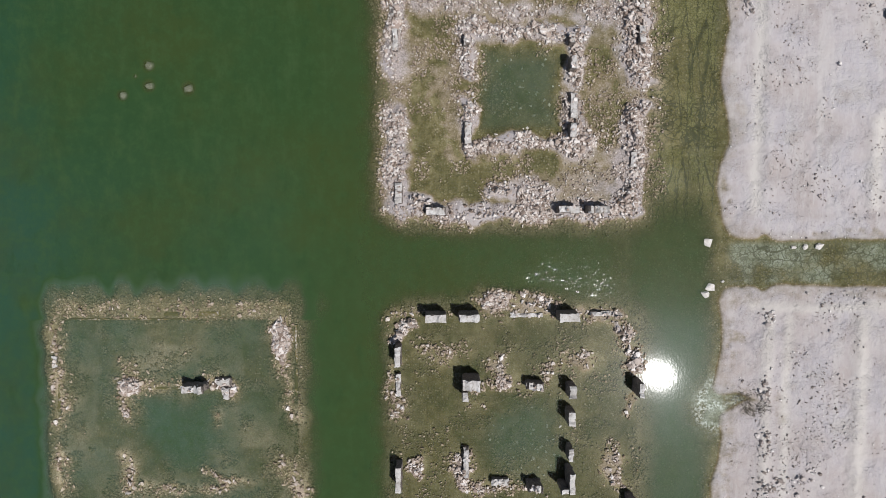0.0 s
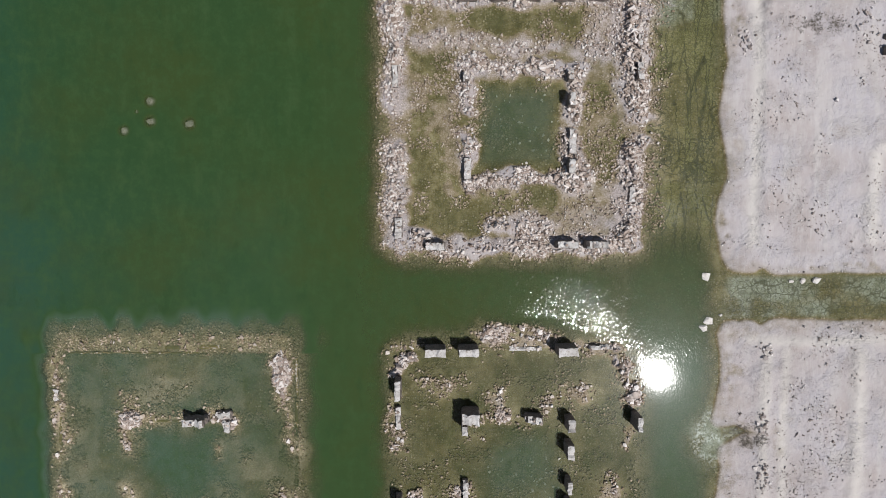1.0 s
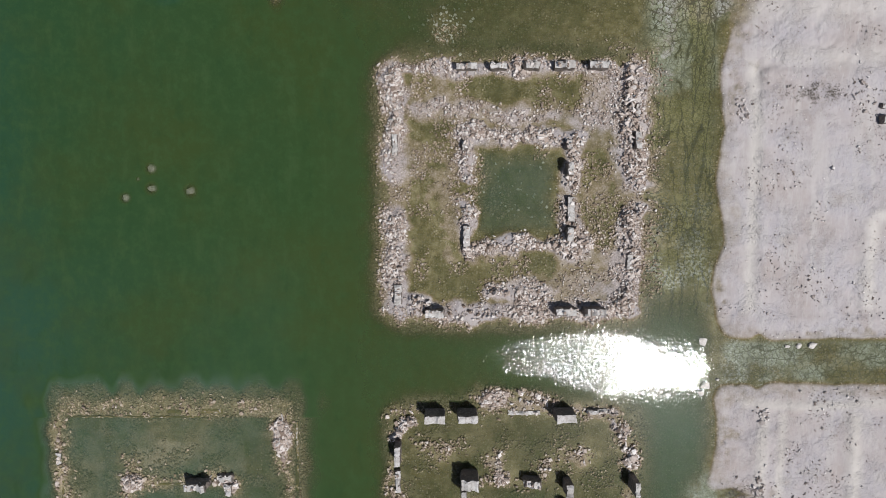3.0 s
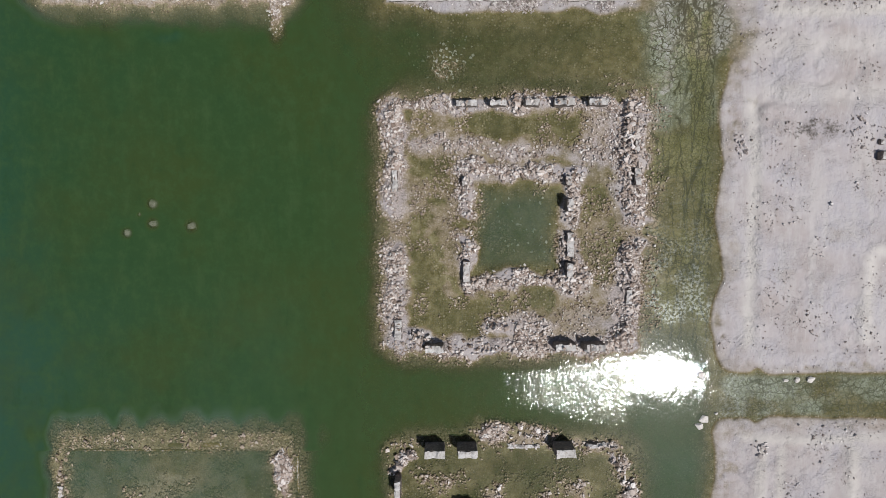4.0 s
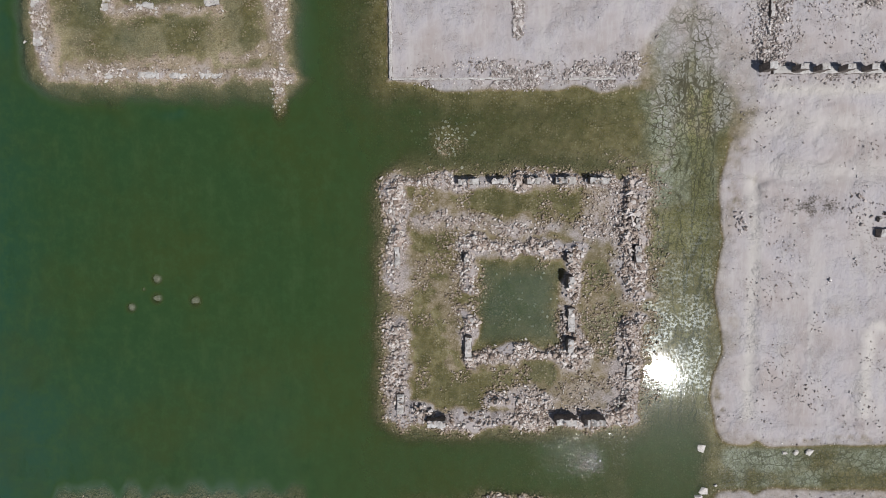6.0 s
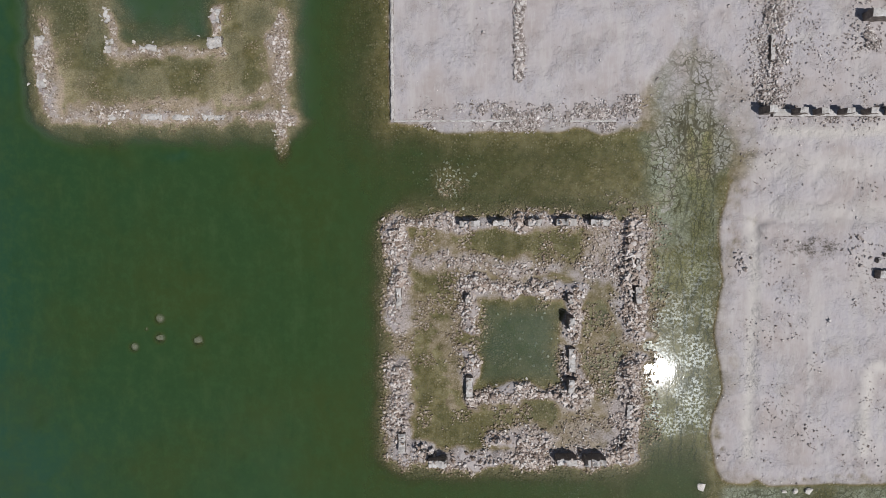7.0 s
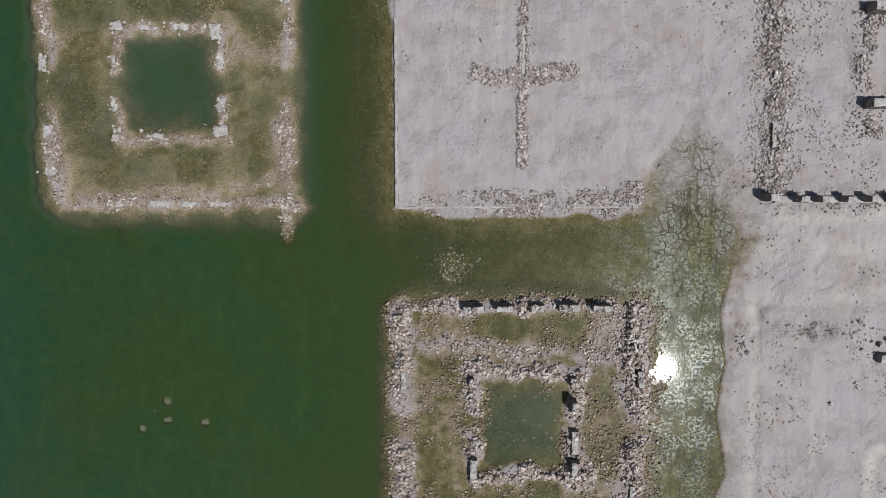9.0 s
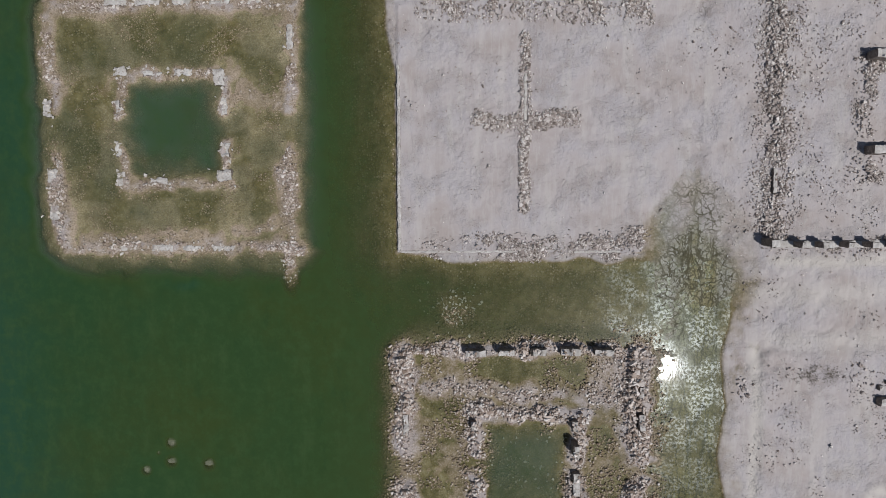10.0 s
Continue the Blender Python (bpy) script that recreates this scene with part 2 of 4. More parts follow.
def height(x, y):
    x, y = np.asarray(x, float), np.asarray(y, float)
    z, wet = land_height(x, y)
    lumps = fbm(x, y, 0.55, 3, 14) - 0.5
    for name, h in HOUSES.items():
        so, si = h.outer(x, y), h.inner(x, y)
        near = so < 4.5
        if not near.any():
            continue
        xs, ys = x[near], y[near]
        so, si, zz = so[near], si[near], z[near]
        ro, ri = h.ring(xs, ys)
        level = h.floor + {"southwest": 0.5}.get(name, 0.24) * (fbm(xs, ys, 2.4, 4, h.seed + 2) - 0.5)
        if name == "centre":
            level = level + 0.13 * ease(7.5, 11.0, xs) * (1 - np.exp(-((ys - 11.9) / 1.6) ** 4)) * ease(0.3, 0.5, fbm(xs, ys, 3.0, 3, 12))
        level = level + (h.court - level) * ease(-0.2, -3.0, si + 1.9 * (fbm(xs, ys, 1.8, 3, h.seed + 9) - 0.5))
        if name in ("north", "northeast"):
            level = zz + (h.floor - 0.4) * ease(0.2, -0.6, so)
            zz = level + (0.25 if name == "northeast" else 0.1) * np.maximum(ro, ri * (name != "north")) * (0.6 + 1.2 * lumps[near])
            if name == "north":
                zz = np.where(so < 0, np.maximum(zz, 0.36 + 0.12 * (fbm(xs, ys, 2.6, 4, 68) - 0.5)), zz)
        else:
            reach = so + 0.9 * (fbm(xs, ys, 1.3, 3, h.seed + 4) - 0.5)
            if name == "southwest":
                reach = reach + 2.0 * fbm(xs, ys * 0, 1.9, 2, 38) * (0.5 - 0.5 * np.cos(xs * 2.37 + 0.6 + 2.2 * fbm(xs, ys * 0, 5.0, 2, 39))) ** 2 * (ys > h.y1) + 1.7 * ease(h.y1 + 1.5, h.y1 - 0.8, ys)
            if name == "northwest":
                reach = reach - 0.9 * ease(h.y0 + 0.3, h.y0 - 0.3, ys) * ease(-30.5, -27.5, xs)
            mix = ease(h.skirt + 1.1, h.skirt - 0.45, reach)
            level = np.where(so > 0, np.maximum(np.clip(h.floor, -0.14, -0.03) - h.fall * so, zz), level)
            zz = zz + (level - zz) * mix
            zz = np.maximum(zz, zz + (h.top - zz) * ro)
            zz = np.maximum(zz, zz + (h.itop - zz) * ri)
            zz = zz + 0.22 * lumps[near] * np.maximum(np.maximum(ro, ri), 0.25 * mix)
        z[near] = zz
    for cx, cy, rx, ry, rise in ((-12.25, -6.9, 0.9, 1.7, 0.42), (-23.9, -10.45, 0.9, 0.75, 0.4), (-16.5, -10.5, 0.9, 0.8, 0.2), (-24.2, -12.6, 0.45, 0.6, 0.16), (-17.2, -12.9, 0.5, 0.5, 0.15)):
        z = z + rise * ease(1.2, 0.2, np.hypot((x - cx) / rx, (y - cy) / ry))
    return z


def cross(x, y):
    """Two rubble lines, the inner walls of the buried house, that meet at right angles."""
    n = ease(0.3, 0.5, fbm(x, y, 1.0, 3, 402))
    bend = 0.5 * (fbm(x, y, 1.3, 3, 403) - 0.5)
    v = np.exp(-((x - 5.5 + bend) / (0.36 + 0.3 * np.exp(-((y - 38.6) / 1.0) ** 2))) ** 4) * ease(31.3, 31.9, y) * (1 - ease(44.6, 45.1, y))
    hz = np.exp(-((y - 38.4 + bend - 0.05 * (x - 5.5) - 0.5 * np.exp(-((x - 1.9) / 0.6) ** 2)) / 0.6) ** 4) * ease(1.3, 2.0, x) * (1 - ease(9.2, 9.8, x))
    return np.maximum(v, hz) * (0.4 + 0.6 * n)


def crack_field(x, y):
    """Shrinkage cracks of the drying mud in the shallow street and the ditch, 0 to 1."""
    wx = x + 1.0 * (fbm(x, y, 1.1, 3, 120) - 0.5)
    wy = y + 1.0 * (fbm(x, y, 1.1, 3, 121) - 0.5)
    c = np.maximum(1 - ease(0.03, 0.12, cell_edge(wx, wy, 1.1, 122)), 0.75 * (1 - ease(0.04, 0.2, cell_edge(wx, wy, 0.5, 123))))
    street = ease(14.9, 16.3, x) * (1 - ease(20.2, 20.9, x)) * ease(-1, 8, y) * (1 - ease(33.0, 34.5, y))
    fan = fan_shape(x, y)
    ditch = ease(21.2, 22.2, x) * ease(1.7, 1.2, np.abs(y + 1.12))
    where = np.maximum(np.maximum(street * (0.25 + 0.75 * ease(0.38, 0.6, fbm(x, y, 3.1, 3, 124))), fan), 0.7 * ditch)
    zone = np.maximum(np.maximum(street * (0.3 + 0.7 * ease(0.36, 0.58, fbm(x, y, 3.1, 3, 124))), fan), 0.65 * ditch)
    return 0.8 * c * where, np.maximum(np.maximum(street * 0.9, fan), ditch), zone


# ---- materials ----
def material(name):
    m = bpy.data.materials.new(name)
    m.use_nodes = True
    nt = m.node_tree
    return m, nt, nt.nodes["Principled BSDF"]


def node(nt, kind, **values):
    n = nt.nodes.new(kind)
    for key, value in values.items():
        if key in n.inputs:
            n.inputs[key].default_value = value
    return n


def noise_tex(nt, scale, detail=4.0, rough=0.55, vec=None):
    n = node(nt, "ShaderNodeTexNoise", Scale=scale, Detail=detail, Roughness=rough)
    if vec is None:
        geo = nt.nodes.new("ShaderNodeNewGeometry")
        vec = geo.outputs["Position"]
    nt.links.new(vec, n.inputs["Vector"])
    return n


def ramp(nt, value, stops):
    r = nt.nodes.new("ShaderNodeValToRGB")
    while len(r.color_ramp.elements) < len(stops):
        r.color_ramp.elements.new(0.5)
    for e, (p, c) in zip(r.color_ramp.elements, stops):
        e.position = p
        e.color = (*c, 1) if len(c) == 3 else c
    nt.links.new(value, r.inputs["Fac"])
    return r.outputs["Color"]


def mix(nt, fac, a, b, mode="MIX"):
    n = nt.nodes.new("ShaderNodeMix")
    n.data_type = "RGBA"
    n.blend_type = mode
    ins = [s for s in n.inputs if s.enabled]
    for s, v in zip(ins, (fac, a, b)):
        if isinstance(v, (int, float)):
            s.default_value = v
        elif isinstance(v, tuple):
            s.default_value = (*v, 1)
        else:
            nt.links.new(v, s)
    return [s for s in n.outputs if s.enabled][0]


def calc(nt, op, a, b=None, c=None):
    n = nt.nodes.new("ShaderNodeMath")
    n.operation = op
    for s, v in zip(n.inputs, (a, b, c)):
        if v is None:
            continue
        if isinstance(v, (int, float)):
            s.default_value = v
        else:
            nt.links.new(v, s)
    return n.outputs[0]


def span(nt, value, a, b):
    """0 at a, 1 at b, eased."""
    n = nt.nodes.new("ShaderNodeMapRange")
    n.interpolation_type = "SMOOTHSTEP"
    n.inputs["From Min"].default_value, n.inputs["From Max"].default_value = a, b
    if a > b:
        n.inputs["From Min"].default_value, n.inputs["From Max"].default_value = b, a
        n.inputs["To Min"].default_value, n.inputs["To Max"].default_value = 1.0, 0.0
    nt.links.new(value, n.inputs["Value"])
    return n.outputs["Result"]


def attr(nt, name):
    n = nt.nodes.new("ShaderNodeAttribute")
    n.attribute_name = name
    return n.outputs["Fac"]


def height_of(nt):
    geo = nt.nodes.new("ShaderNodeNewGeometry")
    sep = nt.nodes.new("ShaderNodeSeparateXYZ")
    nt.links.new(geo.outputs["Position"], sep.inputs[0])
    return sep.outputs["Z"]


def bump(nt, bsdf, value, strength, distance):
    b = node(nt, "ShaderNodeBump", Strength=strength, Distance=distance)
    nt.links.new(value, b.inputs["Height"])
    nt.links.new(b.outputs["Normal"], bsdf.inputs["Normal"])


def ground_material():
    m, nt, p = material("lake_silt")
    z = height_of(nt)
    big, mid, fine = noise_tex(nt, 0.28, 5), noise_tex(nt, 1.7, 6, 0.62), noise_tex(nt, 11, 4, 0.65)
    dry = ramp(nt, big.outputs["Fac"], [(0.34, (0.375, 0.33, 0.316)), (0.48, (0.415, 0.378, 0.38)), (0.6, (0.42, 0.394, 0.412)), (0.7, (0.45, 0.42, 0.41))])
    geo = nt.nodes.new("ShaderNodeNewGeometry")
    streaks = []
    for scale in ((1.1, 0.13, 1.0), (5.0, 0.8, 1.0)):
        lie = nt.nodes.new("ShaderNodeMapping")
        lie.inputs["Scale"].default_value = scale
        nt.links.new(geo.outputs["Position"], lie.inputs["Vector"])
        streaks.append(noise_tex(nt, 1.0, 5, 0.6, lie.outputs[0]).outputs["Fac"])
    dry = mix(nt, calc(nt, "MULTIPLY", span(nt, streaks[0], 0.5, 0.68), 0.6), dry, (0.48, 0.452, 0.438))
    dry = mix(nt, calc(nt, "MULTIPLY", span(nt, streaks[0], 0.46, 0.3), 0.45), dry, (0.35, 0.315, 0.305))
    dry = mix(nt, calc(nt, "MULTIPLY", span(nt, streaks[1], 0.5, 0.66), 0.4), dry, (0.47, 0.446, 0.44))
    stain = noise_tex(nt, 0.55, 6, 0.62)
    dry = mix(nt, calc(nt, "MULTIPLY", span(nt, stain.outputs["Fac"], 0.55, 0.7), 0.4), dry, (0.34, 0.29, 0.262))
    dry = mix(nt, calc(nt, "MULTIPLY", span(nt, mid.outputs["Fac"], 0.5, 0.72), 0.45), dry, (0.47, 0.44, 0.43))
    dry = mix(nt, calc(nt, "MULTIPLY", span(nt, fine.outputs["Fac"], 0.46, 0.3), calc(nt, "MULTIPLY", span(nt, stain.outputs["Fac"], 0.45, 0.6), 0.6)), dry, (0.2, 0.175, 0.155))
    dry = mix(nt, calc(nt, "MULTIPLY", attr(nt, "berm"), span(nt, mid.outputs["Fac"], 0.2, 0.5)), dry, (0.525, 0.492, 0.462))
    # brown dirt; its dark end also paints the shade in gaps between stones
    dry = mix(nt, calc(nt, "MULTIPLY", attr(nt, "soil_or_shade"), 0.85), dry, mix(nt, span(nt, fine.outputs["Fac"], 0.35, 0.62), (0.15, 0.12, 0.1), (0.42, 0.36, 0.325)))
    # algae and mud under and beside the water
    mud = ramp(nt, mid.outputs["Fac"], [(0.32, (0.09, 0.075, 0.03)), (0.5, (0.15, 0.118, 0.052)), (0.68, (0.23, 0.19, 0.105))])
    mud = mix(nt, span(nt, fine.outputs["Fac"], 0.5, 0.75), mud, (0.25, 0.21, 0.135))
    mud = mix(nt, calc(nt, "MULTIPLY", span(nt, big.outputs["Fac"], 0.46, 0.62), 0.35), mud, (0.1, 0.098, 0.045))
    mud = mix(nt, calc(nt, "MULTIPLY", attr(nt, "tan"), 0.85), mud, mix(nt, span(nt, fine.outputs["Fac"], 0.38, 0.62), (0.32, 0.25, 0.19), (0.54, 0.445, 0.365)))
    grit = node(nt, "ShaderNodeTexVoronoi", Scale=5.5, Randomness=1.0)
    nt.links.new(nt.nodes.new("ShaderNodeNewGeometry").outputs["Position"], grit.inputs["Vector"])
    tone = nt.nodes.new("ShaderNodeSeparateColor")
    nt.links.new(grit.outputs["Color"], tone.inputs[0])
    patchy = noise_tex(nt, 0.75, 5, 0.65)
    cobble = calc(nt, "MULTIPLY", span(nt, grit.outputs["Distance"], 0.55, 0.3), calc(nt, "MULTIPLY", span(nt, tone.outputs[0], 0.2, 0.75), span(nt, patchy.outputs["Fac"], 0.38, 0.56)))
    mud = mix(nt, calc(nt, "MULTIPLY", cobble, 0.9), mud, mix(nt, tone.outputs[1], (0.2, 0.165, 0.095), (0.4, 0.335, 0.245)))
    plates = ramp(nt, mid.outputs["Fac"], [(0.3, (0.18, 0.175, 0.125)), (0.45, (0.29, 0.29, 0.245)), (0.66, (0.4, 0.405, 0.38))])
    plates = mix(nt, calc(nt, "MULTIPLY", span(nt, fine.outputs["Fac"], 0.54, 0.38), 0.6), plates, (0.12, 0.112, 0.065))
    crusted = mix(nt, attr(nt, "crust"), mud, plates)
    place = nt.nodes.new("ShaderNodeNewGeometry")
    bent = nt.nodes.new("ShaderNodeVectorMath")
    bent.operation = "MULTIPLY_ADD"
    wobble = noise_tex(nt, 1.6, 3, 0.6)
    nt.links.new(wobble.outputs["Color"], bent.inputs[0])
    bent.inputs[1].default_value = (0.75, 0.75, 0.0)
    nt.links.new(place.outputs["Position"], bent.inputs[2])
    flat = nt.nodes.new("ShaderNodeVectorMath")
    flat.operation = "MULTIPLY"
    nt.links.new(bent.outputs[0], flat.inputs[0])
    flat.inputs[1].default_value = (1, 1, 0)
    lines = []
    for scale, width, deep in ((0.8, 0.045, 1.0), (2.1, 0.085, 0.85)):
        v = node(nt, "ShaderNodeTexVoronoi", Scale=scale, Randomness=1.0)
        v.feature = "DISTANCE_TO_EDGE"
        nt.links.new(flat.outputs[0], v.inputs["Vector"])
        lines.append(calc(nt, "MULTIPLY", span(nt, v.outputs["Distance"], width, width * 0.3), deep))
    along = nt.nodes.new("ShaderNodeVectorMath")
    along.operation = "MULTIPLY"
    nt.links.new(flat.outputs[0], along.inputs[0])
    along.inputs[1].default_value = (1.7, 0.16, 0)
    v = node(nt, "ShaderNodeTexVoronoi", Scale=1.0, Randomness=1.0)
    v.feature = "DISTANCE_TO_EDGE"
    nt.links.new(along.outputs[0], v.inputs["Vector"])
    drawn = calc(nt, "MULTIPLY", span(nt, v.outputs["Distance"], 0.06, 0.015), calc(nt, "MULTIPLY", span(nt, attr(nt, "weed"), 0.03, 0.25), span(nt, mid.outputs["Fac"], 0.28, 0.5)))
    split = calc(nt, "MAXIMUM", calc(nt, "MULTIPLY", drawn, 0.9), calc(nt, "MULTIPLY", calc(nt, "MAXIMUM", lines[0], lines[1]), calc(nt, "MULTIPLY", attr(nt, "zone"), span(nt, mid.outputs["Fac"], 0.3, 0.55))))
    
    weed = mix(nt, calc(nt, "MULTIPLY", attr(nt, "weed"), 0.9), crusted, mix(nt, span(nt, fine.outputs["Fac"], 0.4, 0.6), (0.12, 0.108, 0.042), (0.25, 0.225, 0.115)))
    weed = mix(nt, calc(nt, "MULTIPLY", split, 0.85), weed, (0.065, 0.058, 0.028))
    lift = calc(nt, "ADD", z, calc(nt, "ADD", calc(nt, "MULTIPLY", calc(nt, "SUBTRACT", mid.outputs["Fac"], 0.5), calc(nt, "MULTIPLY_ADD", attr(nt, "soil_or_shade"), 0.24, 0.08)), calc(nt, "MULTIPLY", calc(nt, "SUBTRACT", fine.outputs["Fac"], 0.5), calc(nt, "MULTIPLY", attr(nt, "soil_or_shade"), 0.35))))
    dirt = mix(nt, fine.outputs["Fac"], (0.17, 0.135, 0.085), (0.38, 0.315, 0.235))
    weed = mix(nt, calc(nt, "MULTIPLY", span(nt, lift, -0.06, 0.07), calc(nt, "MULTIPLY", attr(nt, "soil_or_shade"), 0.85)), weed, dirt)
    col = mix(nt, span(nt, lift, 0.02, 0.19), weed, dry)
    col = mix(nt, calc(nt, "MULTIPLY", split, 0.85), col, (0.07, 0.065, 0.036))
    nt.links.new(col, p.inputs["Base Color"])
    p.inputs["Specular IOR Level"].default_value = 0.25
    nt.links.new(ramp(nt, span(nt, z, 0.0, 0.12), [(0, (0.55,) * 3), (1, (0.95,) * 3)]), p.inputs["Roughness"])
    lump = noise_tex(nt, 4.2, 3, 0.6)
    rough = calc(nt, "MULTIPLY", calc(nt, "ADD", 0.25, span(nt, big.outputs["Fac"], 0.45, 0.6)), lump.outputs["Fac"])
    relief = calc(nt, "ADD", calc(nt, "ADD", calc(nt, "MULTIPLY", calc(nt, "MULTIPLY", cobble, span(nt, z, 0.1, 0.0)), 0.05), calc(nt, "MULTIPLY", rough, 0.12)), calc(nt, "MULTIPLY", calc(nt, "ADD", mid.outputs["Fac"], fine.outputs["Fac"]), calc(nt, "ADD", 0.022, calc(nt, "MULTIPLY", span(nt, stain.outputs["Fac"], 0.46, 0.62), 0.06))))
    bump(nt, p, relief, 1.0, 1.0)
    return m


def stone_material():
    m, nt, p = material("rubble_limestone")
    z = height_of(nt)
    geo, info = nt.nodes.new("ShaderNodeNewGeometry"), nt.nodes.new("ShaderNodeObjectInfo")
    pick = calc(nt, "FRACT", calc(nt, "ADD", geo.outputs["Random Per Island"], info.outputs["Random"]))
    mid, fine = noise_tex(nt, 4.5, 5), noise_tex(nt, 26, 4, 0.65)
    col = ramp(nt, pick, [(0.0, (0.2, 0.15, 0.12)), (0.25, (0.4, 0.325, 0.28)), (0.6, (0.57, 0.495, 0.45)), (1.0, (0.82, 0.775, 0.745))])
    col = mix(nt, calc(nt, "MULTIPLY", span(nt, fine.outputs["Fac"], 0.55, 0.32), 0.5), col, (0.25, 0.2, 0.16))
    lift = calc(nt, "ADD", z, calc(nt, "MULTIPLY", calc(nt, "SUBTRACT", mid.outputs["Fac"], 0.5), 0.3))
    slime = mix(nt, pick, (0.2, 0.155, 0.1), (0.44, 0.36, 0.265))
    col = mix(nt, span(nt, lift, 0.04, 0.28), slime, col)
    nt.links.new(col, p.inputs["Base Color"])
    p.inputs["Roughness"].default_value = 0.9
    p.inputs["Specular IOR Level"].default_value = 0.25
    bump(nt, p, fine.outputs["Fac"], 0.5, 0.03)
    return m


def masonry_material():
    m, nt, p = material("weathered_plaster_masonry")
    z = height_of(nt)
    big, mid, fine = noise_tex(nt, 1.3, 5), noise_tex(nt, 6, 5, 0.65), noise_tex(nt, 32, 4, 0.6)
    col = ramp(nt, big.outputs["Fac"], [(0.3, (0.4, 0.375, 0.35)), (0.55, (0.52, 0.5, 0.485)), (0.75, (0.64, 0.63, 0.615))])
    col = mix(nt, span(nt, mid.outputs["Fac"], 0.5, 0.33), col, (0.32, 0.29, 0.26))
    col = mix(nt, calc(nt, "MULTIPLY", span(nt, fine.outputs["Fac"], 0.5, 0.3), 0.4), col, (0.24, 0.22, 0.2))
    lift = calc(nt, "ADD", z, calc(nt, "MULTIPLY", calc(nt, "SUBTRACT", mid.outputs["Fac"], 0.5), 0.3))
    col = mix(nt, span(nt, lift, 0.0, 0.1), (0.15, 0.125, 0.06), col)
    nt.links.new(col, p.inputs["Base Color"])
    p.inputs["Roughness"].default_value = 0.92
    p.inputs["Specular IOR Level"].default_value = 0.2
    bump(nt, p, mix(nt, 0.4, mid.outputs["Color"], fine.outputs["Color"]), 0.5, 0.02)
    return m


# stone for upright wall faces, coloured darker to deepen the shade on them
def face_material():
    m, nt, p = material("shade_darkened_wall_face")
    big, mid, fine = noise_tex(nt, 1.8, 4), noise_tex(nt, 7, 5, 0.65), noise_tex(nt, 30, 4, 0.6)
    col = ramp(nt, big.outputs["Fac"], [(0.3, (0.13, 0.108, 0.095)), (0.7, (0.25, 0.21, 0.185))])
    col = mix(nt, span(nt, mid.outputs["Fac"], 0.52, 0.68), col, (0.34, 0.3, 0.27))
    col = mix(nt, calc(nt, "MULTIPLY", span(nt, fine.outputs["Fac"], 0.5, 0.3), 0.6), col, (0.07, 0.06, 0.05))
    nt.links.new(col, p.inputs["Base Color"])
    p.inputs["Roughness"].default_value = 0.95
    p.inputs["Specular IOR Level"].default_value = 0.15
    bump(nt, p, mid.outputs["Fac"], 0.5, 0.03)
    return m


def twig_material():
    m, nt, p = material("dead_twigs")
    n = noise_tex(nt, 9, 3)
    nt.links.new(ramp(nt, n.outputs["Fac"], [(0.3, (0.06, 0.052, 0.042)), (0.7, (0.19, 0.165, 0.13))]), p.inputs["Base Color"])
    p.inputs["Roughness"].default_value = 0.9
    return m


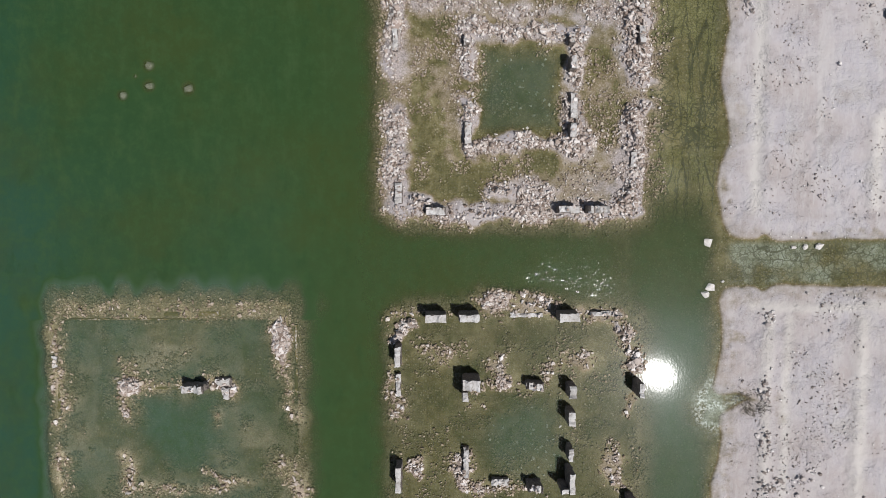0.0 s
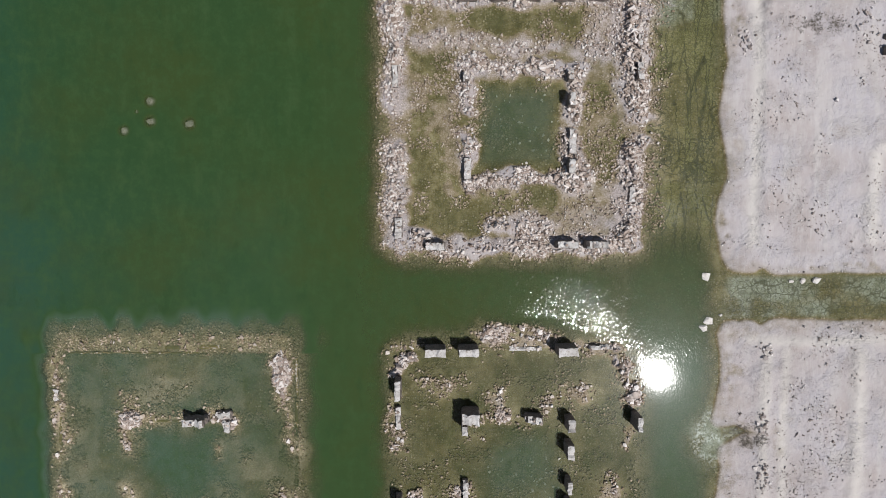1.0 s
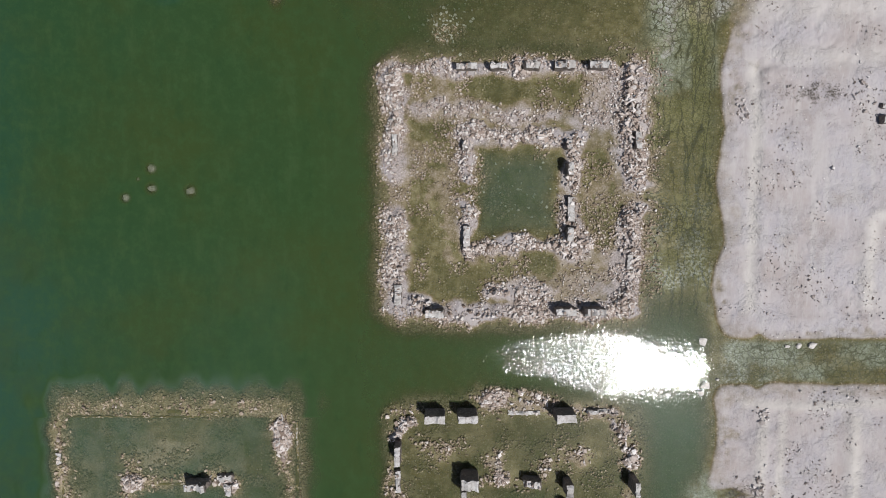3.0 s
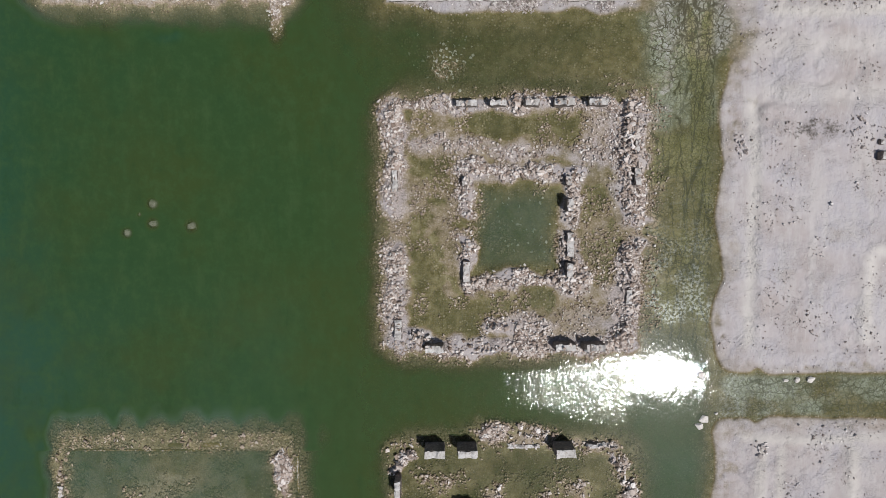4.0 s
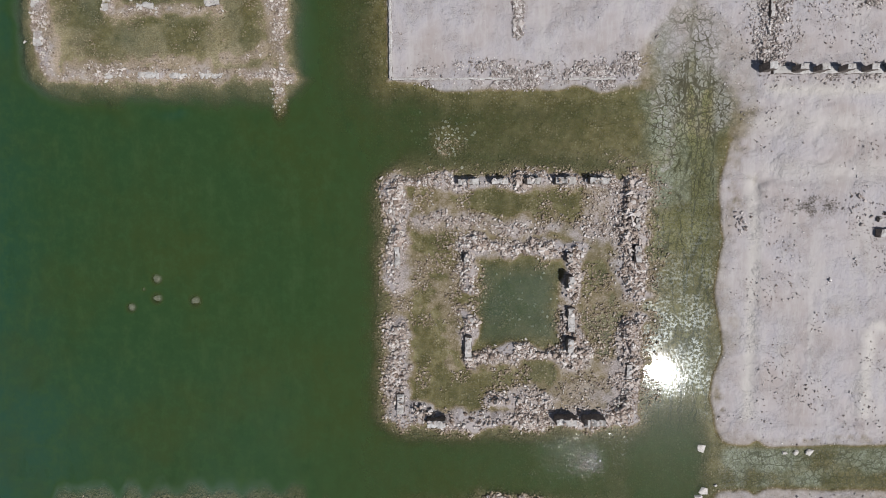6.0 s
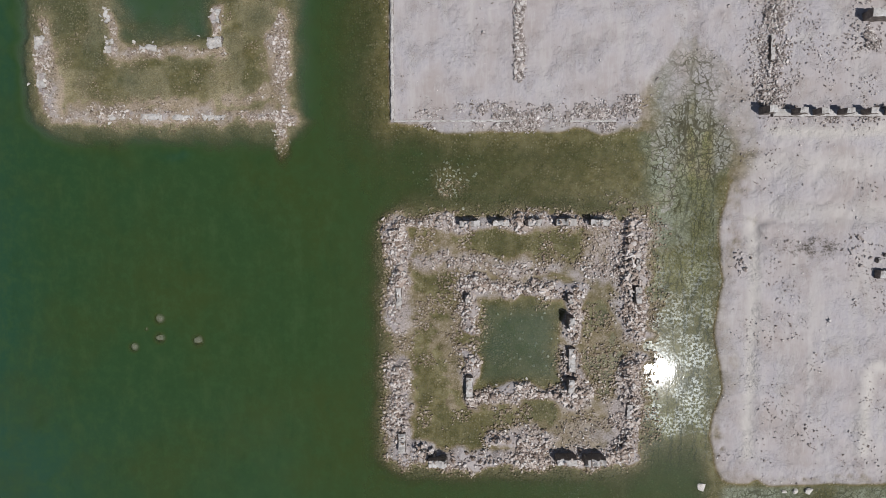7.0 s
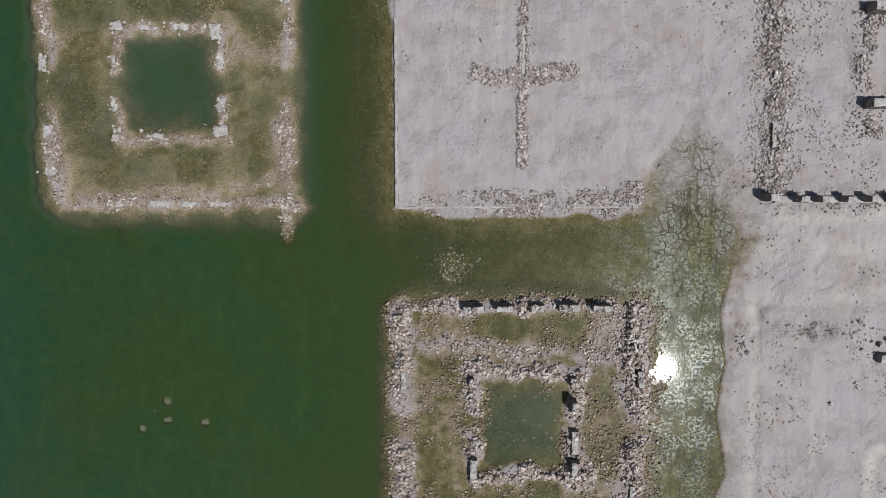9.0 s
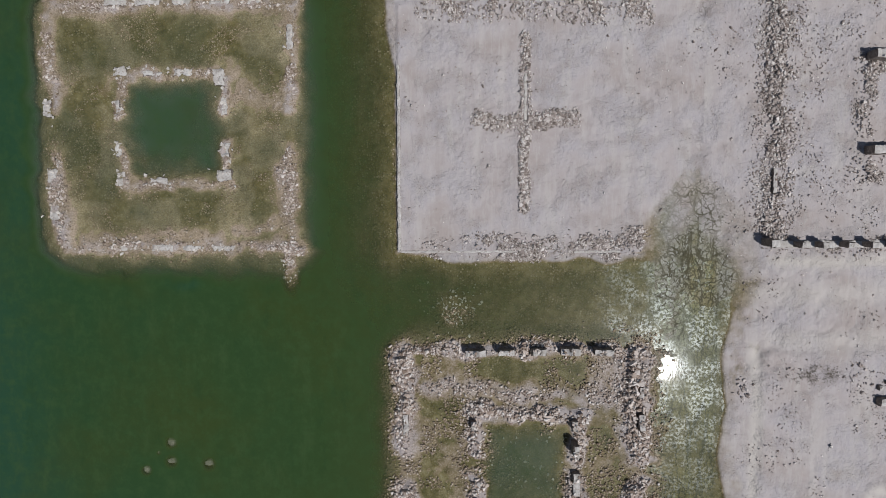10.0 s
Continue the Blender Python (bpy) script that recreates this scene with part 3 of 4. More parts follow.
def water_material():
    """Turbid water: it hides its bed by Beer's law over the depth that it has, and mirrors sky and sun on its ripples."""
    m = bpy.data.materials.new("green_lake_water")
    m.use_nodes = True
    nt = m.node_tree
    nt.nodes.clear()
    out = nt.nodes.new("ShaderNodeOutputMaterial")
    depth = attr(nt, "depth")
    chop = attr(nt, "chop")
    drift = noise_tex(nt, 0.11, 5, 0.6)
    mottle = noise_tex(nt, 1.1, 8, 0.78)
    murk = ramp(nt, calc(nt, "MULTIPLY", depth, 0.4), [(0.0, (0.06, 0.064, 0.032)), (0.2, (0.046, 0.067, 0.023)), (0.5, (0.03, 0.061, 0.019)), (0.75, (0.024, 0.06, 0.023)), (1.0, (0.021, 0.064, 0.041))])
    west = ramp(nt, calc(nt, "MULTIPLY", depth, 0.4), [(0.0, (0.12, 0.15, 0.105)), (0.25, (0.065, 0.108, 0.07)), (0.6, (0.028, 0.062, 0.025)), (1.0, (0.024, 0.068, 0.048))])
    murk = mix(nt, attr(nt, "clear_or_glare"), murk, west)
    murk = mix(nt, calc(nt, "MULTIPLY", span(nt, drift.outputs["Fac"], 0.42, 0.68), 0.45), murk, (0.046, 0.058, 0.014))
    murk = mix(nt, calc(nt, "MULTIPLY", span(nt, mottle.outputs["Fac"], 0.44, 0.64), 0.42), murk, (0.038, 0.08, 0.028))
    lie = nt.nodes.new("ShaderNodeMapping")
    lie.inputs["Scale"].default_value = (0.75, 0.32, 1.0)
    spot = nt.nodes.new("ShaderNodeNewGeometry")
    nt.links.new(spot.outputs["Position"], lie.inputs["Vector"])
    trail = noise_tex(nt, 1.0, 7, 0.7, lie.outputs[0])
    murk = mix(nt, calc(nt, "MULTIPLY", span(nt, trail.outputs["Fac"], 0.5, 0.68), 0.35), murk, (0.046, 0.082, 0.03))
    murk = mix(nt, calc(nt, "MULTIPLY", span(nt, trail.outputs["Fac"], 0.46, 0.34), 0.3), murk, (0.02, 0.05, 0.018))
    body = node(nt, "ShaderNodeBsdfDiffuse")
    nt.links.new(murk, body.inputs["Color"])
    clear = node(nt, "ShaderNodeBsdfTransparent", Color=(0.93, 0.97, 0.9, 1))
    hide = calc(nt, "SUBTRACT", 1.0, calc(nt, "EXPONENT", calc(nt, "MULTIPLY", depth, -2.5)))
    under = nt.nodes.new("ShaderNodeMixShader")
    hide = calc(nt, "MINIMUM", hide, 0.97)
    nt.links.new(hide, under.inputs[0])
    nt.links.new(clear.outputs[0], under.inputs[1])
    nt.links.new(body.outputs[0], under.inputs[2])
    gloss = node(nt, "ShaderNodeBsdfGlossy", Roughness=0.035)
    nt.links.new(calc(nt, "MULTIPLY_ADD", chop, 0.04, 0.033), gloss.inputs["Roughness"])
    fresnel = node(nt, "ShaderNodeFresnel", IOR=1.333)
    geo = nt.nodes.new("ShaderNodeNewGeometry")
    stretch = nt.nodes.new("ShaderNodeMapping")
    stretch.inputs["Scale"].default_value = (1.7, 0.7, 1.0)
    stretch.inputs["Rotation"].default_value = (0, 0, 0.08)
    nt.links.new(geo.outputs["Position"], stretch.inputs["Vector"])
    w1, w2 = noise_tex(nt, 5.0, 1.2, 0.5, stretch.outputs[0]), noise_tex(nt, 1.3, 1, 0.5, stretch.outputs[0])
    wave = calc(nt, "ADD", calc(nt, "MULTIPLY", w1.outputs["Fac"], 0.3), calc(nt, "MULTIPLY", w2.outputs["Fac"], 0.35))
    b = node(nt, "ShaderNodeBump", Strength=1.0, Distance=0.1)
    nt.links.new(calc(nt, "MULTIPLY", wave, chop), b.inputs["Height"])
    nt.links.new(b.outputs["Normal"], gloss.inputs["Normal"])
    haze = node(nt, "ShaderNodeBsdfGlossy", Roughness=0.26, Color=(0.88, 0.96, 1.0, 1))
    shine = nt.nodes.new("ShaderNodeMixShader")
    film, pools = noise_tex(nt, 4.5, 6, 0.7), noise_tex(nt, 0.6, 4, 0.6)
    nt.links.new(calc(nt, "ADD", 0.06, calc(nt, "MULTIPLY", calc(nt, "MULTIPLY", span(nt, depth, 0.2, 0.05), calc(nt, "MULTIPLY", calc(nt, "MULTIPLY", attr(nt, "still"), span(nt, film.outputs["Fac"], 0.47, 0.56)), span(nt, pools.outputs["Fac"], 0.4, 0.58))), 0.6)), shine.inputs[0])
    nt.links.new(gloss.outputs[0], shine.inputs[1])
    nt.links.new(haze.outputs[0], shine.inputs[2])
    top = nt.nodes.new("ShaderNodeMixShader")
    nt.links.new(fresnel.outputs[0], top.inputs[0])
    nt.links.new(under.outputs[0], top.inputs[1])
    nt.links.new(shine.outputs[0], top.inputs[2])
    nt.links.new(top.outputs[0], out.inputs["Surface"])
    return m


M_GROUND, M_STONE, M_WALL, M_FACE, M_TWIG, M_WATER = ground_material(), stone_material(), masonry_material(), face_material(), twig_material(), water_material()


# ---- ground and water ----
def stretched(a, b, step, far=2500.0):
    """Coordinates: even steps from a to b, then ever wider ones out to the horizon."""
    fine = np.arange(a, b + step / 2, step)
    out, s = [], step
    while not out or out[-1] < far:
        s *= 1.6
        out.append((out[-1] if out else 0.0) + s)
    out = np.array(out)
    return np.concatenate([(a - out)[::-1], fine, b + out])


def sheet(name, xs, ys, z, attributes, mat):
    nx, ny = len(xs), len(ys)
    X, Y = np.meshgrid(xs, ys)
    co = np.stack([X, Y, z], -1).reshape(-1, 3).astype(np.float32)
    i = (np.arange(ny - 1)[:, None] * nx + np.arange(nx - 1)[None, :]).reshape(-1)
    quads = np.stack([i, i + 1, i + nx + 1, i + nx], -1).astype(np.int32)
    me = bpy.data.meshes.new(name)
    me.vertices.add(len(co))
    me.vertices.foreach_set("co", co.reshape(-1))
    me.loops.add(quads.size)
    me.loops.foreach_set("vertex_index", quads.reshape(-1))
    me.polygons.add(len(quads))
    me.polygons.foreach_set("loop_start", np.arange(0, quads.size, 4, dtype=np.int32))
    me.polygons.foreach_set("use_smooth", np.ones(len(quads), bool))
    me.update(calc_edges=True)
    for key, value in attributes.items():
        layer = me.attributes.new(key, "FLOAT", "POINT")
        layer.data.foreach_set("value", np.asarray(value, np.float32).reshape(-1))
    me.materials.append(mat)
    return new(name, me)


gx, gy = stretched(-37, 37, 0.12), stretched(-24, 52, 0.12)
GX, GY = np.meshgrid(gx, gy)
CX, CY = np.clip(GX, -70, 70), np.clip(GY, -70, 90)
GZ = height(CX, CY)
crack, crust, zone = crack_field(CX, CY)
fan_in = fan_shape(CX, CY)
crust = crust * np.maximum(ease(0.34, 0.55, fbm(CX, CY, 2.6, 4, 131)) * np.maximum(ease(15.0, 21.0, CY), CX > 20.9), np.sqrt(fan_in))
rut = np.exp(-((CX - 18.75 - 0.25 * np.sin(CY * 0.4)) / 0.3) ** 2) + np.exp(-((CX - 19.6 - 0.2 * np.sin(CY * 0.5)) / 0.4) ** 2)
weed = np.clip((rut + 0.45 * ease(16.8, 17.8, CX) * (1 - ease(20.0, 20.6, CX))) * ease(1, 6, CY) * (1 - ease(28.0, 31.0, CY)) * (0.3 + 0.7 * ease(0.35, 0.55, fbm(CX, CY, 1.5, 4, 132))), 0, 1)
weed = np.maximum(weed, ease(0.48, 0.6, fbm(CX, CY, 3.5, 4, 133)) * ease(15.2, 16.0, CX) * (1 - ease(20.0, 20.6, CX)) * ease(27, 20, CY) * ease(0, 6, CY) * 0.8)
GZ = GZ - 0.04 * crack + 0.015 * crust * (GZ < 0.1)
tan = np.zeros_like(GZ)
for name, much in (("northwest", 1.0), ("southwest", 0.8), ("south", 0.3)):
    h = HOUSES[name]
    tan = np.maximum(tan, much * ease(-2.4, -0.6, h.inner(CX, CY)) * ({"southwest": 0.8, "northwest": 0.42}.get(name, 0.3) * ease(1.0, 0.0, h.outer(CX, CY)) * ease(0.42, 0.56, fbm(CX, CY, 2.8, 4, h.seed + 60)) + 0.7 * np.sqrt(np.maximum(*h.ring(CX, CY)))))
for name, much in (("centre", 0.45), ("south", 0.4), ("southwest", 0.4), ("northwest", 0.3)):
    h = HOUSES[name]
    fringe = h.outer(CX, CY) + 1.2 * (fbm(CX, CY, 1.4, 3, h.seed + 61) - 0.5)
    fringe = fringe + 1.6 * (h.skirt > 2) * ease(h.y1 + 1.5, h.y1 - 0.8, CY)
    tan = np.maximum(tan, much * ease(-0.8, 0.3, fringe) * ease(h.skirt + 0.9, 0.6, fringe) * (0.45 + 0.55 * ease(0.4, 0.6, fbm(CX, CY, 0.9, 3, h.seed + 62))))
soil_or_shade = np.zeros_like(GZ)
for n, h in HOUSES.items():
    ro, ri = h.ring(CX, CY)
    # stronger where stones lie thick, so shade between them is in the ground colour
    soil_or_shade = np.maximum(soil_or_shade, {"north": 0.0, "northeast": 0.3}.get(n, 1.0) * np.sqrt(np.maximum(ro, ri)) * (0.4 + 0.6 * h.clump(CX, CY)))
hc = HOUSES["centre"]
soil_or_shade = np.maximum(soil_or_shade, ease(0.8, -0.4, hc.outer(CX, CY)) * (0.3 + 0.45 * ease(0.38, 0.6, fbm(CX, CY, 2.2, 4, 13))))
soil_or_shade = np.maximum(soil_or_shade, 0.3 * np.clip(cross(CX, CY), 0, 1))
foot = np.exp(-((HOUSES["north"].outer(CX, CY) - 0.1) / 0.9) ** 2) * (CY < 30.5) * ease(-3.6, -1.5, CX) * (CX < 15.5)
soil_or_shade = np.maximum(soil_or_shade, 0.35 * foot * ease(0.38, 0.58, fbm(CX, CY, 2.0, 3, 404)))
soil_or_shade = np.maximum(soil_or_shade, 0.14 * ease(-1.0, -6.0, CY) * ease(20, 22, CX) * (0.5 + ease(0.35, 0.6, fbm(CX, CY, 5.0, 4, 15))))
spit = ease(3.2, 1.0, np.hypot((CX - 20.2) / 0.75, CY + 12.2)) * ease(0.38, 0.52, fbm(CX, CY, 1.6, 4, 97))
crust = np.maximum(crust, spit)
berm = np.zeros_like(GZ)
for xx, ya, yb, w in ((23.4, 2.0, 22.0, 0.45), (24.5, -24, -4.0, 0.4), (32.3, 2.4, 10.4, 0.6), (31.6, -24, -4.4, 0.6), (26.0, -24, -4.4, 0.35)):
    side = 0.5 * (fbm(CX * 0, CY, 3.0, 3, 105) - 0.5)
    berm = np.maximum(berm, np.exp(-((CX - xx - side) / w) ** 2) * ease(ya, ya + 1, CY) * (1 - ease(yb - 1, yb, CY)))
for yy, xa, w in ((10.0, 31.8, 0.5), (21.9, 23.2, 0.8), (-4.4, 22.5, 0.4), (25.4, 22.0, 0.9), (27.9, 23.5, 0.5)):
    berm = np.maximum(berm, np.exp(-((CY - yy - 0.5 * (fbm(CX, CY * 0, 3.0, 3, 106) - 0.5)) / w) ** 2) * ease(xa, xa + 1, CX) * (1.0 if w < 0.6 else 0.55))
ground = tagged(sheet("ground", gx, gy, GZ, {"soil_or_shade": soil_or_shade, "tan": tan, "zone": zone, "crust": crust, "weed": weed, "berm": berm}, M_GROUND),
                "pale grey dried lake silt sloping under green shallows", "ground", kind="structure")

wx, wy = stretched(-37, 37, 0.15), stretched(-24, 52, 0.15)
WX, WY = np.meshgrid(wx, wy)
bx, by = np.clip(WX, -70, 70), np.clip(WY, -70, 90)
deep = np.maximum(-height(bx, by), 0.0)
gust = ease(0.3, 0.62, fbm(bx, by, 3.0, 4, 140))
wide = 2.1 + 1.6 * ease(8, 16, bx) + 1.6 * (fbm(bx, by, 1.8, 3, 141) - 0.5)
reach = np.exp(-((by + 0.9 + 0.8 * ease(10, 18, bx)) / wide) ** 4) * ease(-2, 11, bx) * (0.3 + 0.7 * ease(22.0, 19.5, bx))
reach = 1.1 * reach * (1.0 - 0.8 * ease(9, 16.5, bx))
lake = ease(0, -6, bx)
street = ease(14.5, 16.5, bx) * np.exp(-((by - 2.0) / 5.0) ** 2)
chop = 0.03 + np.maximum(np.maximum(reach * (0.7 + 0.3 * gust), 0.4 * lake * (0.5 + 0.5 * gust)), 0.1 * street)
court_a = ease(3.6, 2.4, np.maximum(np.abs(bx - 5.7), np.abs(by - 11.85)))
court_b = ease(4.2, 2.2, np.hypot(bx - 6.5, by + 15.0))
clear_or_glare = np.maximum(np.maximum(ease(-7, -18, bx) * ease(12, 0, by), 0.8 * court_a), 0.7 * court_b)
# south-eastern shallows: grey-teal sky glare painted into the murk colour
clear_or_glare = np.maximum(clear_or_glare, 0.6 * ease(14.5, 16.5, bx) * ease(-3.5, -7.0, by))
clear_or_glare = np.maximum(clear_or_glare, 0.8 * ease(3.0, 0.5, HOUSES["northwest"].outer(bx, by)))
still = np.maximum(ease(14.5, 16, bx) * ease(2, 5, by), ease(10.5, 13, bx) * ease(21, 22.5, by))
still = np.maximum(still, np.maximum(0.5 * ease(21.0, 22.0, bx), ease(3.2, 1.0, np.hypot((bx - 20.2) / 0.75, by + 12.2))))
water = tagged(sheet("water", wx, wy, np.zeros_like(WX), {"still": still, "clear_or_glare": clear_or_glare, "depth": deep, "chop": chop}, M_WATER),
               "murky green lake water with small ripples", "water", kind="structure")


# ---- rubble ----
def pale_material():
    m, nt, p = material("pale_limestone")
    n = noise_tex(nt, 7, 5, 0.6)
    nt.links.new(ramp(nt, n.outputs["Fac"], [(0.3, (0.46, 0.42, 0.38)), (0.7, (0.72, 0.685, 0.65))]), p.inputs["Base Color"])
    p.inputs["Roughness"].default_value = 0.9
    bump(nt, p, n.outputs["Fac"], 0.4, 0.03)
    return m


def dusted_material():
    m, nt, p = material("silt_coated_stone")
    geo, info = nt.nodes.new("ShaderNodeNewGeometry"), nt.nodes.new("ShaderNodeObjectInfo")
    pick = calc(nt, "FRACT", calc(nt, "ADD", geo.outputs["Random Per Island"], info.outputs["Random"]))
    fine = noise_tex(nt, 22, 4, 0.65)
    col = ramp(nt, pick, [(0.0, (0.2, 0.165, 0.145)), (0.3, (0.38, 0.33, 0.305)), (0.7, (0.55, 0.5, 0.475)), (1.0, (0.78, 0.74, 0.72))])
    col = mix(nt, calc(nt, "MULTIPLY", span(nt, fine.outputs["Fac"], 0.52, 0.34), 0.5), col, (0.25, 0.21, 0.19))
    nt.links.new(col, p.inputs["Base Color"])
    p.inputs["Roughness"].default_value = 0.92
    p.inputs["Specular IOR Level"].default_value = 0.2
    bump(nt, p, fine.outputs["Fac"], 0.5, 0.03)
    return m


M_PALE, M_DUST = pale_material(), dusted_material()


def rock_mesh(name, seed, points=9, mat=M_STONE):
    rng = random.Random(seed)
    bm = bmesh.new()
    stretch = (1.0, rng.uniform(0.6, 0.95), rng.uniform(0.45, 0.75))
    for _ in range(points):
        v = Vector((rng.gauss(0, 1), rng.gauss(0, 1), rng.gauss(0, 1))).normalized() * rng.uniform(0.8, 1.05)
        bm.verts.new([c * s for c, s in zip(v, stretch)])
    bmesh.ops.convex_hull(bm, input=bm.verts)
    loose = [v for v in bm.verts if not v.link_faces]
    bmesh.ops.delete(bm, geom=loose, context="VERTS")
    bmesh.ops.triangulate(bm, faces=bm.faces)
    me = bpy.data.meshes.new(name)
    bm.to_mesh(me)
    bm.free()
    me.materials.append(mat)
    return me


ROCKS = [rock_mesh("stone", 500 + k) for k in range(14)]
PALE_ROCKS = [rock_mesh("stone", 500 + k, 9, M_PALE) for k in range(14)]
DUSTY_ROCKS = [rock_mesh("stone", 500 + k, 9, M_DUST) for k in range(14)]
ROCK_DATA = []
for me in ROCKS:
    v = np.empty(len(me.vertices) * 3)
    me.vertices.foreach_get("co", v)
    f = np.empty(len(me.polygons) * 3, np.int32)
    me.polygons.foreach_get("vertices", f)
    ROCK_DATA.append((v.reshape(-1, 3), f.reshape(-1, 3)))


def turns(rng, n):
    """Random rotation matrices that keep stones lying rather flat."""
    a, t, b = rng.uniform(0, 2 * np.pi, n), rng.normal(0, 0.45, n), rng.uniform(0, 2 * np.pi, n)
    ca, sa, ct, st, cb, sb = np.cos(a), np.sin(a), np.cos(t), np.sin(t), np.cos(b), np.sin(b)
    za = np.stack([np.stack([ca, -sa, 0 * a], -1), np.stack([sa, ca, 0 * a], -1), np.stack([0 * a, 0 * a, 1 + 0 * a], -1)], 1)
    xt = np.stack([np.stack([1 + 0 * a, 0 * a, 0 * a], -1), np.stack([0 * a, ct, -st], -1), np.stack([0 * a, st, ct], -1)], 1)
    zb = np.stack([np.stack([cb, -sb, 0 * a], -1), np.stack([sb, cb, 0 * a], -1), np.stack([0 * a, 0 * a, 1 + 0 * a], -1)], 1)
    return za @ xt @ zb


def joined_rocks(name, centres, radii, rng, mat=M_STONE):
    """All these stones as one mesh."""
    n = len(centres)
    rot = turns(rng, n)
    kind = rng.integers(0, len(ROCK_DATA), n)
    verts, faces, base = [], [], 0
    for k, (v, f) in enumerate(ROCK_DATA):
        at = np.nonzero(kind == k)[0]
        if not len(at):
            continue
        w = np.einsum("nij,vj->nvi", rot[at], v) * radii[at][:, None, None] + centres[at][:, None, :]
        idx = f[None] + base + (np.arange(len(at)) * len(v))[:, None, None]
        verts.append(w.reshape(-1, 3))
        faces.append(idx.reshape(-1, 3))
        base += len(at) * len(v)
    co, tri = np.concatenate(verts).astype(np.float32), np.concatenate(faces).astype(np.int32)
    me = bpy.data.meshes.new(name)
    me.vertices.add(len(co))
    me.vertices.foreach_set("co", co.reshape(-1))
    me.loops.add(tri.size)
    me.loops.foreach_set("vertex_index", tri.reshape(-1))
    me.polygons.add(len(tri))
    me.polygons.foreach_set("loop_start", np.arange(0, tri.size, 3, dtype=np.int32))
    me.update(calc_edges=True)
    me.materials.append(mat)
    return new(name, me)


def lone_rocks(name, parent, centres, radii, rng, rocks=ROCKS):
    rot = turns(rng, len(centres))
    kinds = rng.integers(0, len(ROCKS), len(centres))
    for c, r, q, k in zip(centres, radii, rot, kinds):
        ob = new(name, rocks[k])
        ob.matrix_world = Matrix.Translation(c) @ Matrix(q.tolist()).to_4x4() @ Matrix.Diagonal((r, r, r, 1))
        ob.parent = parent


def scatter(rng, box, tries, density):
    """Random spots in a box, kept by a density of 0 to 1."""
    x, y = rng.uniform(box[0], box[1], tries), rng.uniform(box[2], box[3], tries)
    keep = rng.uniform(0, 1, tries) < density(x, y)
    return x[keep], y[keep]


# ---- walls ----
def part(name, bm, mat, parent, label=""):
    me = bpy.data.meshes.new(name)
    bm.to_mesh(me)
    bm.free()
    me.materials.append(mat)
    ob = new(name, me)
    ob.parent = parent
    return tagged(ob, label)


def masonry(cx, cy, sx, sy, low, top, seed, ragged, step=0.17, worn=0.0):
    """A stump of wall: a worn block with uneven faces, chipped corners and a broken crown."""
    rng = random.Random(seed)
    n = [max(2, round(s / step)) for s in (sx, sy, (top - low) * 0.7)]
    bm = bmesh.new()
    grid = {}
    crown = [rng.uniform(0, 1) for _ in range(8)]
    long_x = sx >= sy

    def vert(i, j, k):
        if (i, j, k) in grid:
            return grid[i, j, k]
        u, v, w = i / n[0], j / n[1], k / n[2]
        along = u if long_x else v
        q = along * 5.999
        a = crown[int(q)] + (crown[int(q) + 1] - crown[int(q)]) * (q - int(q))
        p = Vector((cx + (u - 0.5) * sx, cy + (v - 0.5) * sy, 0))
        rise = top - low
        p.z = low + w * rise * (1 - ragged * a * 0.75)
        d = noise.noise_vector(Vector((p.x, p.y, p.z)) * 2.3 + Vector((seed, 0, 0)))
        e = noise.noise_vector(Vector((p.x, p.y, p.z)) * 6.5 + Vector((0, seed, 0)))
        edge = (u in (0, 1)) + (v in (0, 1)) + (w == 1)
        p += d * (0.03 + 1.4 * worn) + e * (0.015 + 0.05 * ragged + 0.4 * worn)
        if edge >= 2:
            inward = Vector((cx - p.x, cy - p.y, 0))
            if inward.length > 0:
                p += inward.normalized() * rng.uniform(0.0, 0.05)
            if w == 1:
                p.z -= rng.uniform(0, 0.06 + 0.2 * ragged)
        grid[i, j, k] = bm.verts.new(p)
        return grid[i, j, k]

    def quads(axis, side):
        a, b = [ax for ax in range(3) if ax != axis]
        for s in range(n[a]):
            for t in range(n[b]):
                ids = []
                for ds, dt in ((0, 0), (1, 0), (1, 1), (0, 1)):
                    c = [0, 0, 0]
                    c[axis], c[a], c[b] = side * n[axis], s + ds, t + dt
                    ids.append(vert(*c))
                bm.faces.new(ids)

    for axis in range(3):
        for side in (0, 1):
            if axis == 2 and side == 0:
                continue
            quads(axis, side)
    bmesh.ops.recalc_face_normals(bm, faces=bm.faces)
    return bm


FOOTPRINTS = []


